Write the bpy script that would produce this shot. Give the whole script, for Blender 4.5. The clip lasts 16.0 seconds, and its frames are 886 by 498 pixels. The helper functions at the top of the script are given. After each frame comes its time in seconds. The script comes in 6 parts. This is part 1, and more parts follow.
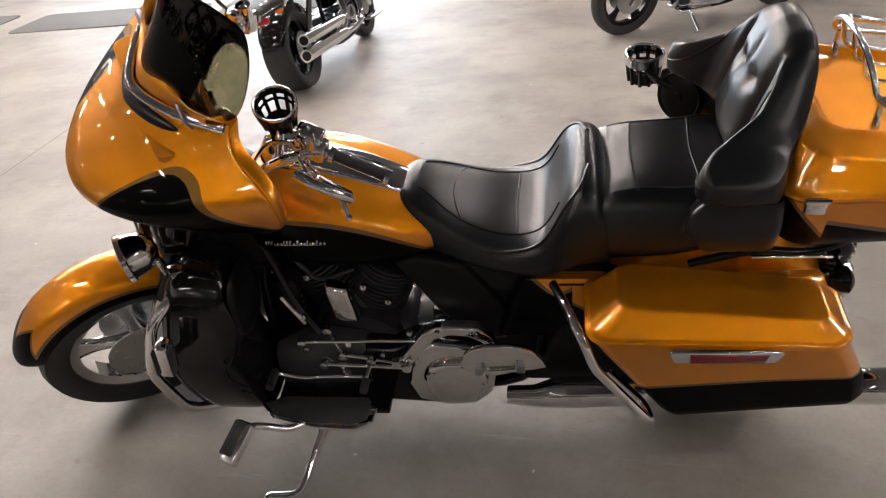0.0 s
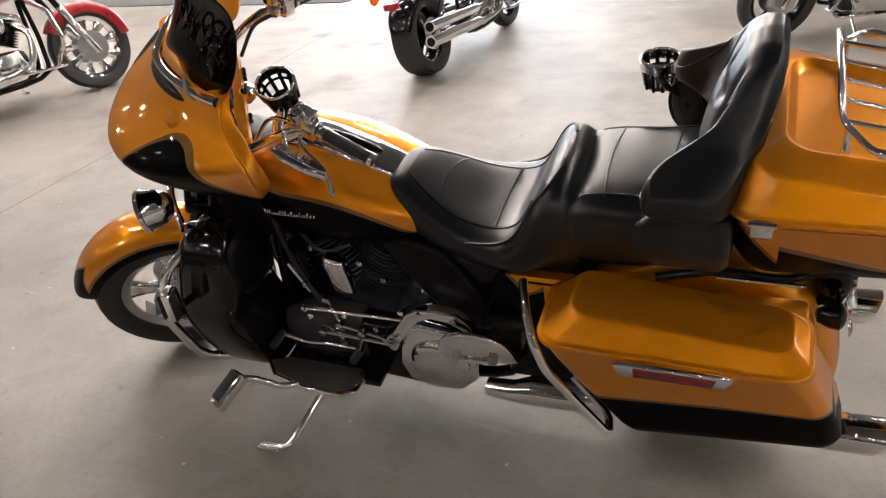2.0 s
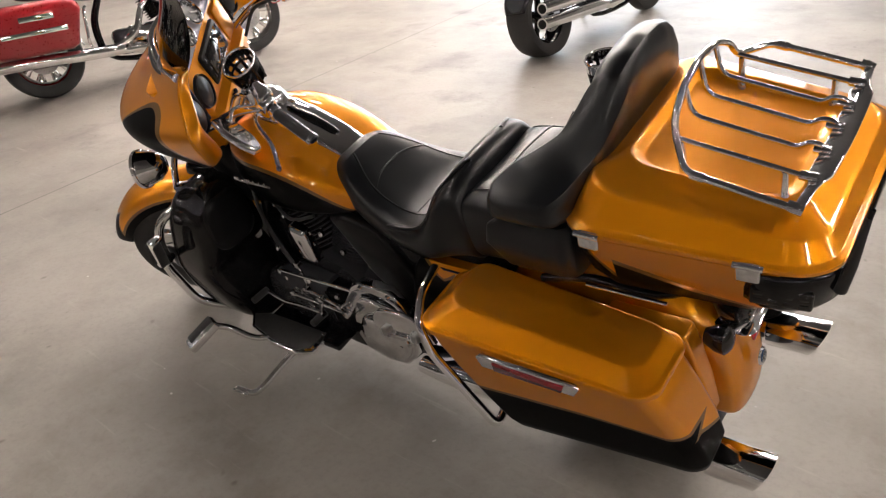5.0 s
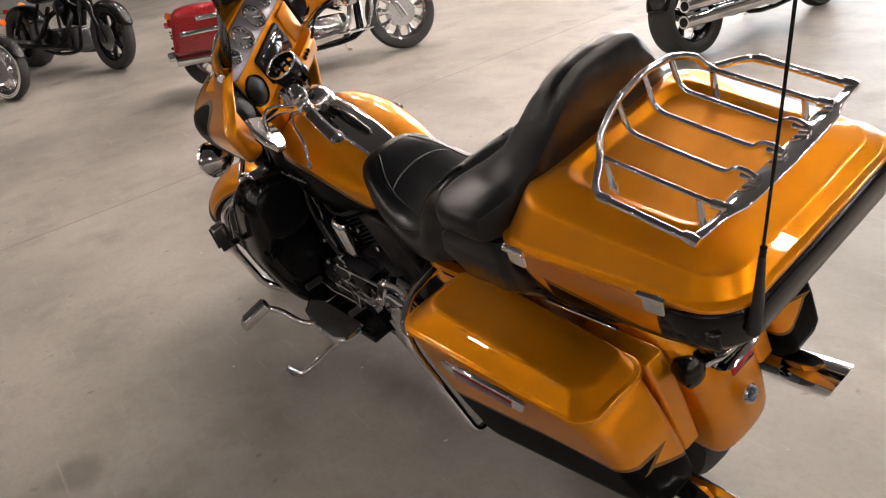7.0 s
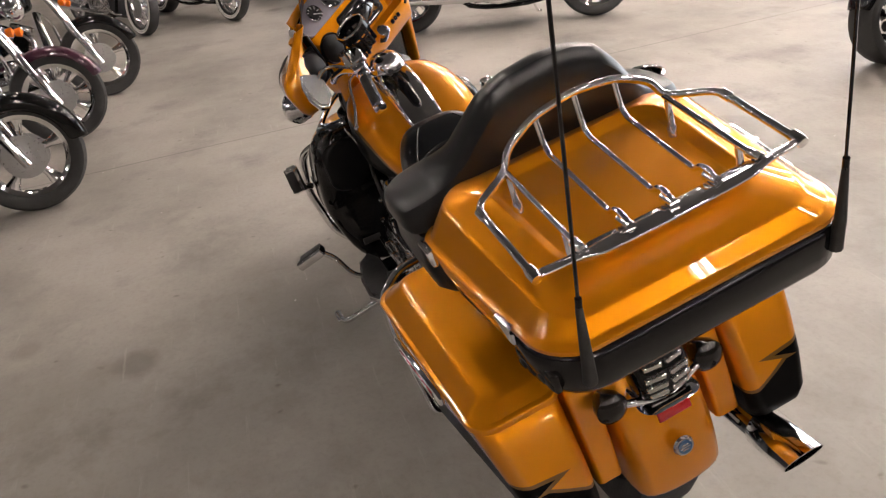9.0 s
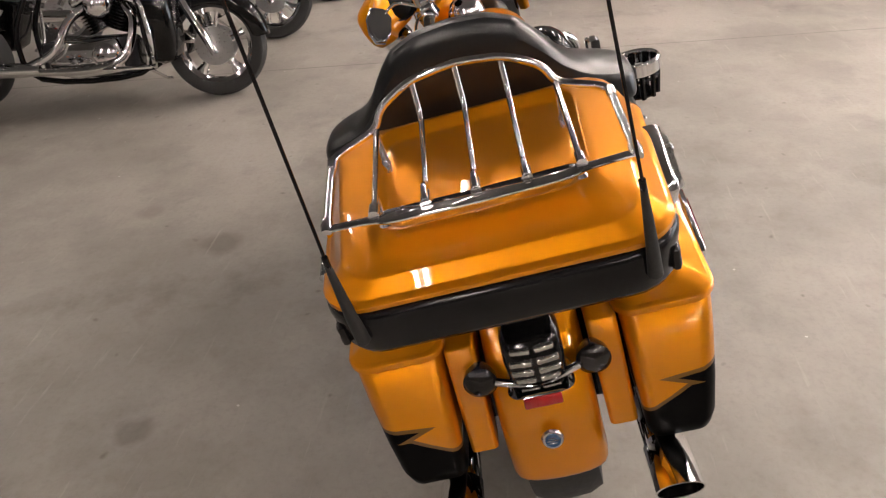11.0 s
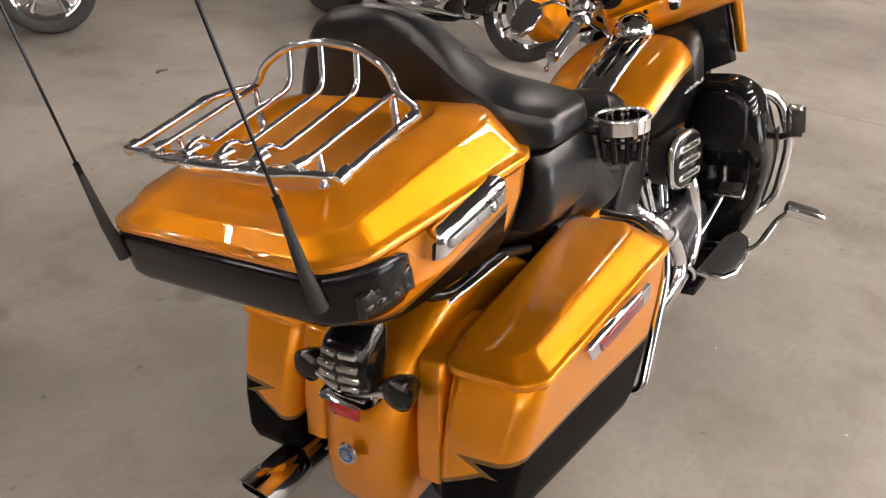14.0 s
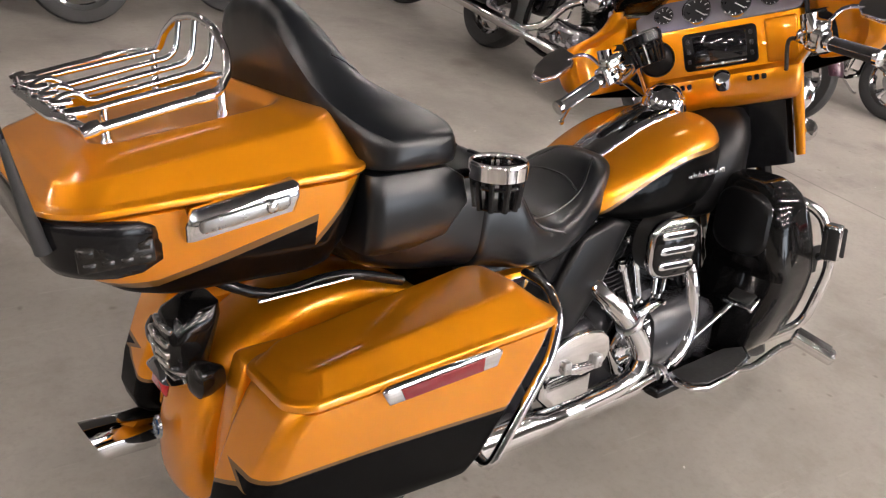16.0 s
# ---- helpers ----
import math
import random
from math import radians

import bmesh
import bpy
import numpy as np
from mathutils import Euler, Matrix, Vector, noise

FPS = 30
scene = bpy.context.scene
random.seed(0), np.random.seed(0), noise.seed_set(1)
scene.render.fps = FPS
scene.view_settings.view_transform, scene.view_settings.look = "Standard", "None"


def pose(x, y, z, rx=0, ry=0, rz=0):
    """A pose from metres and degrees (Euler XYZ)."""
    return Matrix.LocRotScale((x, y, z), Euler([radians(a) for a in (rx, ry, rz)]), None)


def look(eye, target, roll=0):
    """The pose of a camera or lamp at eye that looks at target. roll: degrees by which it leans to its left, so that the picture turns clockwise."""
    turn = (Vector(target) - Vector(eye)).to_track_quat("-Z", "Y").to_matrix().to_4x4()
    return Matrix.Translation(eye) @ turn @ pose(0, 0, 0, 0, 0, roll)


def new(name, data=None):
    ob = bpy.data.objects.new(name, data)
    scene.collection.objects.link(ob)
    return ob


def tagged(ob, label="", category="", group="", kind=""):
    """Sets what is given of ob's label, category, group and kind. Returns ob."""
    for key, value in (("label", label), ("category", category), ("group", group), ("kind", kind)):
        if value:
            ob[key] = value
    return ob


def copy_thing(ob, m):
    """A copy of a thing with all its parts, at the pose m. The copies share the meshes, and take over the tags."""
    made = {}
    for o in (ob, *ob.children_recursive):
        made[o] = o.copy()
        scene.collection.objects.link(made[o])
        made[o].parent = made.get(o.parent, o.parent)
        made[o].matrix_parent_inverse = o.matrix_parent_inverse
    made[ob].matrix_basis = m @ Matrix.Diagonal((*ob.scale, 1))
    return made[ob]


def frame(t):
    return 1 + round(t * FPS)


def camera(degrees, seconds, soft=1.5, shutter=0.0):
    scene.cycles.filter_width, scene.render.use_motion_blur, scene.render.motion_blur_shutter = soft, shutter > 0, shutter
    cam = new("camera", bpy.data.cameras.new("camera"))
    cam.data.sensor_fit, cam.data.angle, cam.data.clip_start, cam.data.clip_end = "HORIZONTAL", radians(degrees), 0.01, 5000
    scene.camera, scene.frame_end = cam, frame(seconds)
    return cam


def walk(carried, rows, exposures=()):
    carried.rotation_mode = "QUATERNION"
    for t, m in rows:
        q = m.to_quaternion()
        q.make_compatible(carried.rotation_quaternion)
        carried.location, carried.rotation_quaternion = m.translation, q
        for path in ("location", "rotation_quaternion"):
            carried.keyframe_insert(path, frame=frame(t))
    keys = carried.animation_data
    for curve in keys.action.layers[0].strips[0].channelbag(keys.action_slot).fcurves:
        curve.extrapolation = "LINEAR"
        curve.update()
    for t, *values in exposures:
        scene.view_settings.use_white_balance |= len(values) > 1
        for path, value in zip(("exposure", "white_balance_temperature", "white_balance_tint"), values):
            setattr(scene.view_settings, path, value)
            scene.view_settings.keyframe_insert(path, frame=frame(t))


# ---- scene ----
cam = camera(59.1, 16.0, soft=1.2)
PATH = [
    (0, (0.465, 0.084, 1.724), (0.016, 1.783, 0.769), -5.6),
    (0.5, (0.574, 0.067, 1.713), (-0.001, 1.732, 0.768), -6.1),
    (1, (0.743, 0.069, 1.711), (0.06, 1.697, 0.771), -7.0),
    (1.5, (0.851, 0.114, 1.702), (0.092, 1.711, 0.767), -7.1),
    (2, (0.966, 0.193, 1.702), (0.114, 1.74, 0.762), -5.7),
    (2.5, (1.07, 0.252, 1.706), (0.117, 1.736, 0.763), -6.4),
    (3, (1.189, 0.292, 1.71), (0.19, 1.734, 0.75), -6.8),
    (3.5, (1.347, 0.326, 1.704), (0.289, 1.72, 0.735), -7.6),
    (4, (1.443, 0.373, 1.709), (0.326, 1.705, 0.72), -8.7),
    (4.5, (1.517, 0.46, 1.693), (0.34, 1.755, 0.724), -7.8),
    (4.7, (1.553, 0.485, 1.701), (0.36, 1.775, 0.744), -7.1),
    (6.8, (1.965, 0.866, 1.665), (0.421, 1.773, 0.773), -10.7),
    (7, (1.971, 0.906, 1.67), (0.426, 1.802, 0.77), -10.0),
    (7.5, (2.024, 1.041, 1.662), (0.458, 1.896, 0.759), -7.5),
    (8, (2.083, 1.15, 1.668), (0.45, 1.85, 0.748), -8.5),
    (8.2, (2.124, 1.212, 1.667), (0.464, 1.84, 0.745), -8.4),
    (10.3, (2.249, 1.812, 1.676), (0.502, 1.861, 0.702), -5.1),
    (10.5, (2.264, 1.898, 1.672), (0.524, 1.874, 0.686), -5.0),
    (11, (2.315, 2.106, 1.671), (0.607, 1.906, 0.65), -3.9),
    (11.5, (2.284, 2.261, 1.664), (0.605, 1.937, 0.627), -3.0),
    (12, (2.208, 2.424, 1.666), (0.574, 1.921, 0.628), 0.2),
    (12.5, (2.142, 2.592, 1.666), (0.573, 1.907, 0.631), -0.5),
    (13, (2.099, 2.795, 1.675), (0.627, 1.961, 0.607), 0.4),
    (13.5, (2.015, 2.901, 1.665), (0.614, 1.956, 0.595), 0.7),
    (14, (1.877, 2.999, 1.667), (0.528, 1.961, 0.617), 3.9),
    (14.5, (1.764, 3.099, 1.673), (0.507, 1.939, 0.637), 3.8),
    (15, (1.661, 3.26, 1.669), (0.509, 1.994, 0.635), 5.2),
    (15.5, (1.531, 3.328, 1.663), (0.44, 2.009, 0.629), 7.5),
    (16, (1.368, 3.39, 1.668), (0.325, 2.011, 0.663), 11.3),
]
walk(cam, [(t, look(eye, target, roll)) for t, eye, target, roll in PATH], exposures=[(0, -0.36, 6000, 10), (2.5, -0.32, 6050, 10), (4.0, -0.28, 6100, 10), (8, -0.36, 6250, 11), (10.3, -0.42, 6250, 12), (11.5, -0.24, 6300, 12), (13, -0.12, 6300, 12), (16, -0.05, 6000, 11)])

# ---- light ----
world = bpy.data.worlds.new("world")
scene.world = world
world.use_nodes = True
wt = world.node_tree
sky = wt.nodes.new("ShaderNodeTexSky")
sky.sky_type, sky.sun_disc, sky.sun_elevation, sky.sun_rotation = "NISHITA", False, radians(35), radians(20)
wt.links.new(sky.outputs[0], wt.nodes["Background"].inputs[0])
wt.nodes["Background"].inputs[1].default_value = 0.1

DAYLIGHT_POWER, TUBE_GLOW = 300.0, 200.0


def area_lamp(name, eye, target, sx, sy, watts, colour):
    data = bpy.data.lights.new(name, "AREA")
    data.shape, data.size, data.size_y, data.energy, data.color = "RECTANGLE", sx, sy, watts, colour
    ob = new(name, data)
    ob.matrix_world = look(eye, target)
    return ob


# added area lamp for daylight assumed from the far wall; its door is unseen
area_lamp("door_daylight", (-6.0, 12.4, 2.2), (-6.0, 0.0, 1.2), 7.0, 3.4, DAYLIGHT_POWER, (0.86, 0.94, 1.0))


# ---- materials ----
class V:
    """A value in a node tree, with arithmetic."""
    def __init__(self, nt, socket):
        self.nt, self.s = nt, socket

    def op(self, kind, other=None, swap=False):
        n = self.nt.nodes.new("ShaderNodeMath")
        n.operation = kind
        args = [self, other] if not swap else [other, self]
        for i, a in enumerate(args):
            if a is None:
                continue
            if isinstance(a, V):
                self.nt.links.new(a.s, n.inputs[i])
            else:
                n.inputs[i].default_value = a
        return V(self.nt, n.outputs[0])

    def __add__(self, o): return self.op("ADD", o)
    def __radd__(self, o): return self.op("ADD", o)
    def __sub__(self, o): return self.op("SUBTRACT", o)
    def __rsub__(self, o): return self.op("SUBTRACT", o, True)
    def __mul__(self, o): return self.op("MULTIPLY", o)
    def __rmul__(self, o): return self.op("MULTIPLY", o)
    def lt(self, o): return self.op("LESS_THAN", o)
    def gt(self, o): return self.op("GREATER_THAN", o)
    def abs(self): return self.op("ABSOLUTE")
    def max(self, o): return self.op("MAXIMUM", o)
    def min(self, o): return self.op("MINIMUM", o)
    def sin(self): return self.op("SINE")


def coords(nt):
    return nt.nodes.new("ShaderNodeTexCoord").outputs["Object"]


def axes(nt):
    sep = nt.nodes.new("ShaderNodeSeparateXYZ")
    nt.links.new(coords(nt), sep.inputs[0])
    return [V(nt, sep.outputs[i]) for i in range(3)]


def blend(nt, fac, a, b):
    n = nt.nodes.new("ShaderNodeMix")
    n.data_type = "RGBA"
    for sock, v in ((n.inputs[0], fac), (n.inputs[6], a), (n.inputs[7], b)):
        if isinstance(v, V):
            nt.links.new(v.s, sock)
        elif isinstance(v, bpy.types.NodeSocket):
            nt.links.new(v, sock)
        else:
            sock.default_value = v if not isinstance(v, tuple) or len(v) == 4 else (*v, 1)
    return n.outputs[2]


def noise_tex(nt, scale, detail=4, rough=0.55, vec=None):
    n = nt.nodes.new("ShaderNodeTexNoise")
    n.inputs["Scale"].default_value, n.inputs["Detail"].default_value, n.inputs["Roughness"].default_value = scale, detail, rough
    nt.links.new(vec or coords(nt), n.inputs["Vector"])
    return n.outputs["Fac"]


def ramp(nt, fac, lo, hi, a=(0, 0, 0), b=(1, 1, 1)):
    n = nt.nodes.new("ShaderNodeValToRGB")
    n.color_ramp.elements[0].position, n.color_ramp.elements[1].position = lo, hi
    n.color_ramp.elements[0].color, n.color_ramp.elements[1].color = (*a, 1), (*b, 1)
    nt.links.new(fac, n.inputs[0])
    return n.outputs[0]


def bump(nt, height, strength, distance=0.002):
    n = nt.nodes.new("ShaderNodeBump")
    n.inputs["Strength"].default_value, n.inputs["Distance"].default_value = strength, distance
    nt.links.new(height, n.inputs["Height"])
    return n.outputs[0]


def material(name, colour=(0.5, 0.5, 0.5), rough=0.5, metal=0.0, coat=0.0, vary=0.15, scale=12.0, grain=0.0, grain_scale=300.0, rough_vary=0.1, **more):
    m = bpy.data.materials.new(name)
    m.use_nodes = True
    nt = m.node_tree
    p = nt.nodes["Principled BSDF"]
    p.inputs["Metallic"].default_value, p.inputs["Coat Weight"].default_value = metal, coat
    p.inputs["Coat Roughness"].default_value = 0.03
    f = noise_tex(nt, scale)
    dark = tuple(c * (1 - vary) for c in colour)
    lite = tuple(min(1, c * (1 + vary)) for c in colour)
    nt.links.new(blend(nt, V(nt, f), dark, lite), p.inputs["Base Color"])
    r = V(nt, noise_tex(nt, scale * 5)) * (2 * rough_vary) + (rough - rough_vary)
    nt.links.new(r.max(0.02).s, p.inputs["Roughness"])
    if grain:
        nt.links.new(bump(nt, noise_tex(nt, grain_scale, 3), grain), p.inputs["Normal"])
    for k, v in more.items():
        p.inputs[k.replace("_", " ")].default_value = v
    return m


AMBER = (0.76, 0.275, 0.002)
BLACKP = (0.0018, 0.0018, 0.0019)
TAN = (0.20, 0.105, 0.022)


def flake_paint(name, base, mask=None):
    """Metal-flake paint under clear lacquer; mask(x, y, z) below 0 is black, up to the stripe's width is tan."""
    m = bpy.data.materials.new(name)
    m.use_nodes = True
    nt = m.node_tree
    p = nt.nodes["Principled BSDF"]
    v = nt.nodes.new("ShaderNodeTexVoronoi")
    v.inputs["Scale"].default_value = 1400
    nt.links.new(coords(nt), v.inputs["Vector"])
    sep = nt.nodes.new("ShaderNodeSeparateColor")
    nt.links.new(v.outputs["Color"], sep.inputs[0])
    fl = V(nt, sep.outputs[0])
    big = V(nt, noise_tex(nt, 3.0, 2))
    c = blend(nt, fl * 0.08 + big * 0.92, tuple(b * 0.8 for b in base), tuple(min(1, b * 1.2) for b in base))
    metal = 0.72
    p.inputs["Metallic"].default_value = metal
    if mask:
        x, y, z = axes(nt)
        f, width = mask(x, y, z)
        c = blend(nt, f.lt(width), c, TAN)
        dark = f.lt(0.0)
        c = blend(nt, dark, c, BLACKP)
        nt.links.new((metal - dark * metal).s, p.inputs["Metallic"])
        nt.links.new((1.0 - dark * 0.9).s, p.inputs["Coat Weight"])
    nt.links.new(c, p.inputs["Base Color"])
    nt.links.new((fl * 0.08 + 0.36).s, p.inputs["Roughness"])
    p.inputs["Specular IOR Level"].default_value = 0.02
    p.inputs["Coat Weight"].default_value, p.inputs["Coat Roughness"].default_value, p.inputs["Coat IOR"].default_value = 1.0, 0.010, 1.6
    return m


def zig(x, at, wide, tall):
    """A one-sided tooth: rises from at to at + wide, then drops."""
    t = (x - at) * (1.0 / wide)
    return t * t.gt(0.0) * t.lt(1.0) * tall


M = {}
M["amber"] = flake_paint("amber_paint", AMBER)
def bag_mask(x, y, z):
    """Black below a line along the side; on the rear face a curve with an inward-pointing tooth."""
    a = (y - 0.006).abs()
    side = z - 0.520
    curve = z - 0.497 + (0.31 - a).max(0.0) * 0.45
    tooth = (z - 0.515 + (a - 0.285) * 0.12).abs() - (a - 0.285) * 0.2
    rear = a.lt(0.352)
    return (side - rear * side + rear * curve.min(tooth), 0.008)


M["bag"] = flake_paint("amber_black_bag_paint", AMBER, bag_mask)
def trunk_mask(x, y, z):
    """Black below a line that climbs forward, breaks in one tooth and climbs again to the lid."""
    front = x.lt(0.86)
    slow = (1.12 - x).max(0.0) * 0.30 + 0.885
    steep = (0.86 - x) * 1.3 + 0.915
    return (z - slow - front * (steep - slow), 0.014)


M["trunk"] = flake_paint("amber_black_trunk_paint", AMBER, trunk_mask)
M["tank"] = flake_paint("amber_black_tank_paint", AMBER, lambda x, y, z: (z - 0.907 + (x + 0.40).min(0.0) * 0.06 + (x + 0.40).max(0.0) * (x + 0.40).max(0.0) * 1.2, 0.012))
def fender_mask(x, y, z):
    """Black along the lower edge of the skirt and in two points on the nose."""
    dx, dz = x + 1.125, z - 0.325
    skirt = (dx * dx + dz * dz).op("SQRT") - 0.336
    return (skirt.min((x + 1.36) + (y.abs() - 0.05).abs() * 1.3), 0.010)


M["fender"] = flake_paint("amber_black_fender_paint", AMBER, fender_mask)
M["fairing"] = flake_paint("amber_black_fairing_paint", AMBER, lambda x, y, z: ((z - 1.180 + (y.abs() - 0.27).min(0.0) * (y.abs() - 0.27).min(0.0) * 9.0 + (y.abs() - 0.27).max(0.0) * (y.abs() - 0.27).max(0.0) * 3.2).min(z - 1.0 - y * y * 0.325), 0.014))
M["side"] = flake_paint("amber_black_cover_paint", AMBER, lambda x, y, z: (z - 0.655 + (x - 0.25) * 0.7 - zig(x, 0.27, 0.04, 0.05), 0.01))
M["gloss"] = material("gloss_black_paint", (0.006, 0.006, 0.006), 0.08, Specular_IOR_Level=0.35, rough_vary=0.05)
M["black"] = material("satin_black_metal", (0.006, 0.006, 0.0067), 0.16, Specular_IOR_Level=0.25, rough_vary=0.02, grain=0.0)
M["plastic"] = material("black_plastic", (0.005, 0.005, 0.0055), 0.36, Specular_IOR_Level=0.2, rough_vary=0.02, grain=0.0, grain_scale=700)
M["rubber"] = material("black_rubber", (0.018, 0.018, 0.018), 0.7, grain=0.4, grain_scale=200)
M["tyre"] = material("tyre_rubber", (0.020, 0.020, 0.020), 0.62, grain=0.4, grain_scale=160)
M["chrome"] = material("chrome", (0.86, 0.86, 0.87), 0.06, metal=1.0, vary=0.04, rough_vary=0.03)
M["alloy"] = material("brushed_aluminium", (0.5, 0.5, 0.5), 0.3, metal=1.0, vary=0.1)
M["engine"] = material("black_wrinkle_engine", (0.034, 0.034, 0.038), 0.26, Specular_IOR_Level=0.5, rough_vary=0.03, grain=0.1, grain_scale=900)
M["red_lens"] = material("red_lens", (0.35, 0.01, 0.012), 0.12, coat=1.0)
M["dark_red"] = material("dark_red_lens", (0.17, 0.008, 0.012), 0.12, coat=1.0)
M["smoke"] = material("smoked_lens", (0.010, 0.009, 0.008), 0.16, Specular_IOR_Level=0.4)
M["orange_lens"] = material("orange_lens", (0.9, 0.18, 0.01), 0.2, coat=1.0)
M["clear_lens"] = material("clear_ribbed_lens", (0.42, 0.42, 0.40), 0.14, metal=0.85, coat=1.0)
M["screen"] = material("black_display", (0.01, 0.01, 0.012), 0.08, coat=0.6)
M["dial"] = material("gauge_face", (0.015, 0.015, 0.017), 0.3)
M["panel"] = material("satin_grey_panel", (0.20, 0.19, 0.22), 0.35, metal=0.6)
M["white"] = material("white_marking", (0.8, 0.8, 0.8), 0.5)
M["silver"] = material("silver_badge", (0.6, 0.6, 0.6), 0.25, metal=1.0)
M["blue"] = material("dark_blue_enamel", (0.02, 0.06, 0.14), 0.2, coat=1.0)
M["whitewall"] = material("whitewall_rubber", (0.75, 0.74, 0.70), 0.6)
M["red_paint"] = material("red_paint", (0.32, 0.006, 0.012), 0.3, metal=0.3, coat=1.0)
M["blue_paint"] = material("dark_blue_paint", (0.01, 0.015, 0.06), 0.3, metal=0.3, coat=1.0)
M["purple_paint"] = material("dark_purple_paint", (0.04, 0.006, 0.02), 0.3, metal=0.3, coat=1.0)
# unseen room shell: its tones are set dark to hold reflections down
M["wall"] = material("unseen_grey_wall", (0.16, 0.155, 0.145), 0.8, grain=0.3, grain_scale=60)
M["ceiling"] = material("unseen_dark_ceiling", (0.07, 0.068, 0.066), 0.7)
M["mat"] = material("grey_rubber_mat", (0.09, 0.09, 0.085), 0.75, grain=0.5, grain_scale=120)


def leather():
    m = bpy.data.materials.new("black_leather")
    m.use_nodes = True
    nt = m.node_tree
    p = nt.nodes["Principled BSDF"]
    nt.links.new(blend(nt, V(nt, noise_tex(nt, 9)), (0.0035, 0.0042, 0.0053), (0.0065, 0.0076, 0.0095)), p.inputs["Base Color"])
    v = nt.nodes.new("ShaderNodeTexVoronoi")
    v.inputs["Scale"].default_value = 420
    nt.links.new(coords(nt), v.inputs["Vector"])
    h = V(nt, v.outputs["Distance"]) * 0.4 + V(nt, noise_tex(nt, 30, 3)) * 0.3
    nt.links.new(bump(nt, h.s, 0.14, 0.002), p.inputs["Normal"])
    nt.links.new((V(nt, noise_tex(nt, 14)) * 0.08 + 0.27).s, p.inputs["Roughness"])
    p.inputs["Specular IOR Level"].default_value = 0.45
    return m


M["leather"] = leather()


def tinted():
    m = bpy.data.materials.new("tinted_windshield")
    m.use_nodes = True
    nt = m.node_tree
    out = nt.nodes["Material Output"]
    t, g, mix = nt.nodes.new("ShaderNodeBsdfTransparent"), nt.nodes.new("ShaderNodeBsdfGlossy"), nt.nodes.new("ShaderNodeMixShader")
    t.inputs[0].default_value = (0.42, 0.40, 0.30, 1)
    g.inputs["Roughness"].default_value = 0.02
    fr = nt.nodes.new("ShaderNodeFresnel")
    fr.inputs[0].default_value = 1.45
    nt.links.new(fr.outputs[0], mix.inputs[0])
    nt.links.new(t.outputs[0], mix.inputs[1])
    nt.links.new(g.outputs[0], mix.inputs[2])
    nt.links.new(mix.outputs[0], out.inputs[0])
    return m


M["tint"] = tinted()


def glow(name, colour, strength):
    m = bpy.data.materials.new(name)
    m.use_nodes = True
    nt = m.node_tree
    e = nt.nodes.new("ShaderNodeEmission")
    e.inputs[0].default_value, e.inputs[1].default_value = (*colour, 1), strength
    nt.links.new(e.outputs[0], nt.nodes["Material Output"].inputs[0])
    return m


M["tube"] = glow("lit_tube", (1.0, 0.85, 0.73), TUBE_GLOW)
M["daylight"] = glow("assumed_outdoor_glow", (1.0, 0.98, 0.95), 4.0)


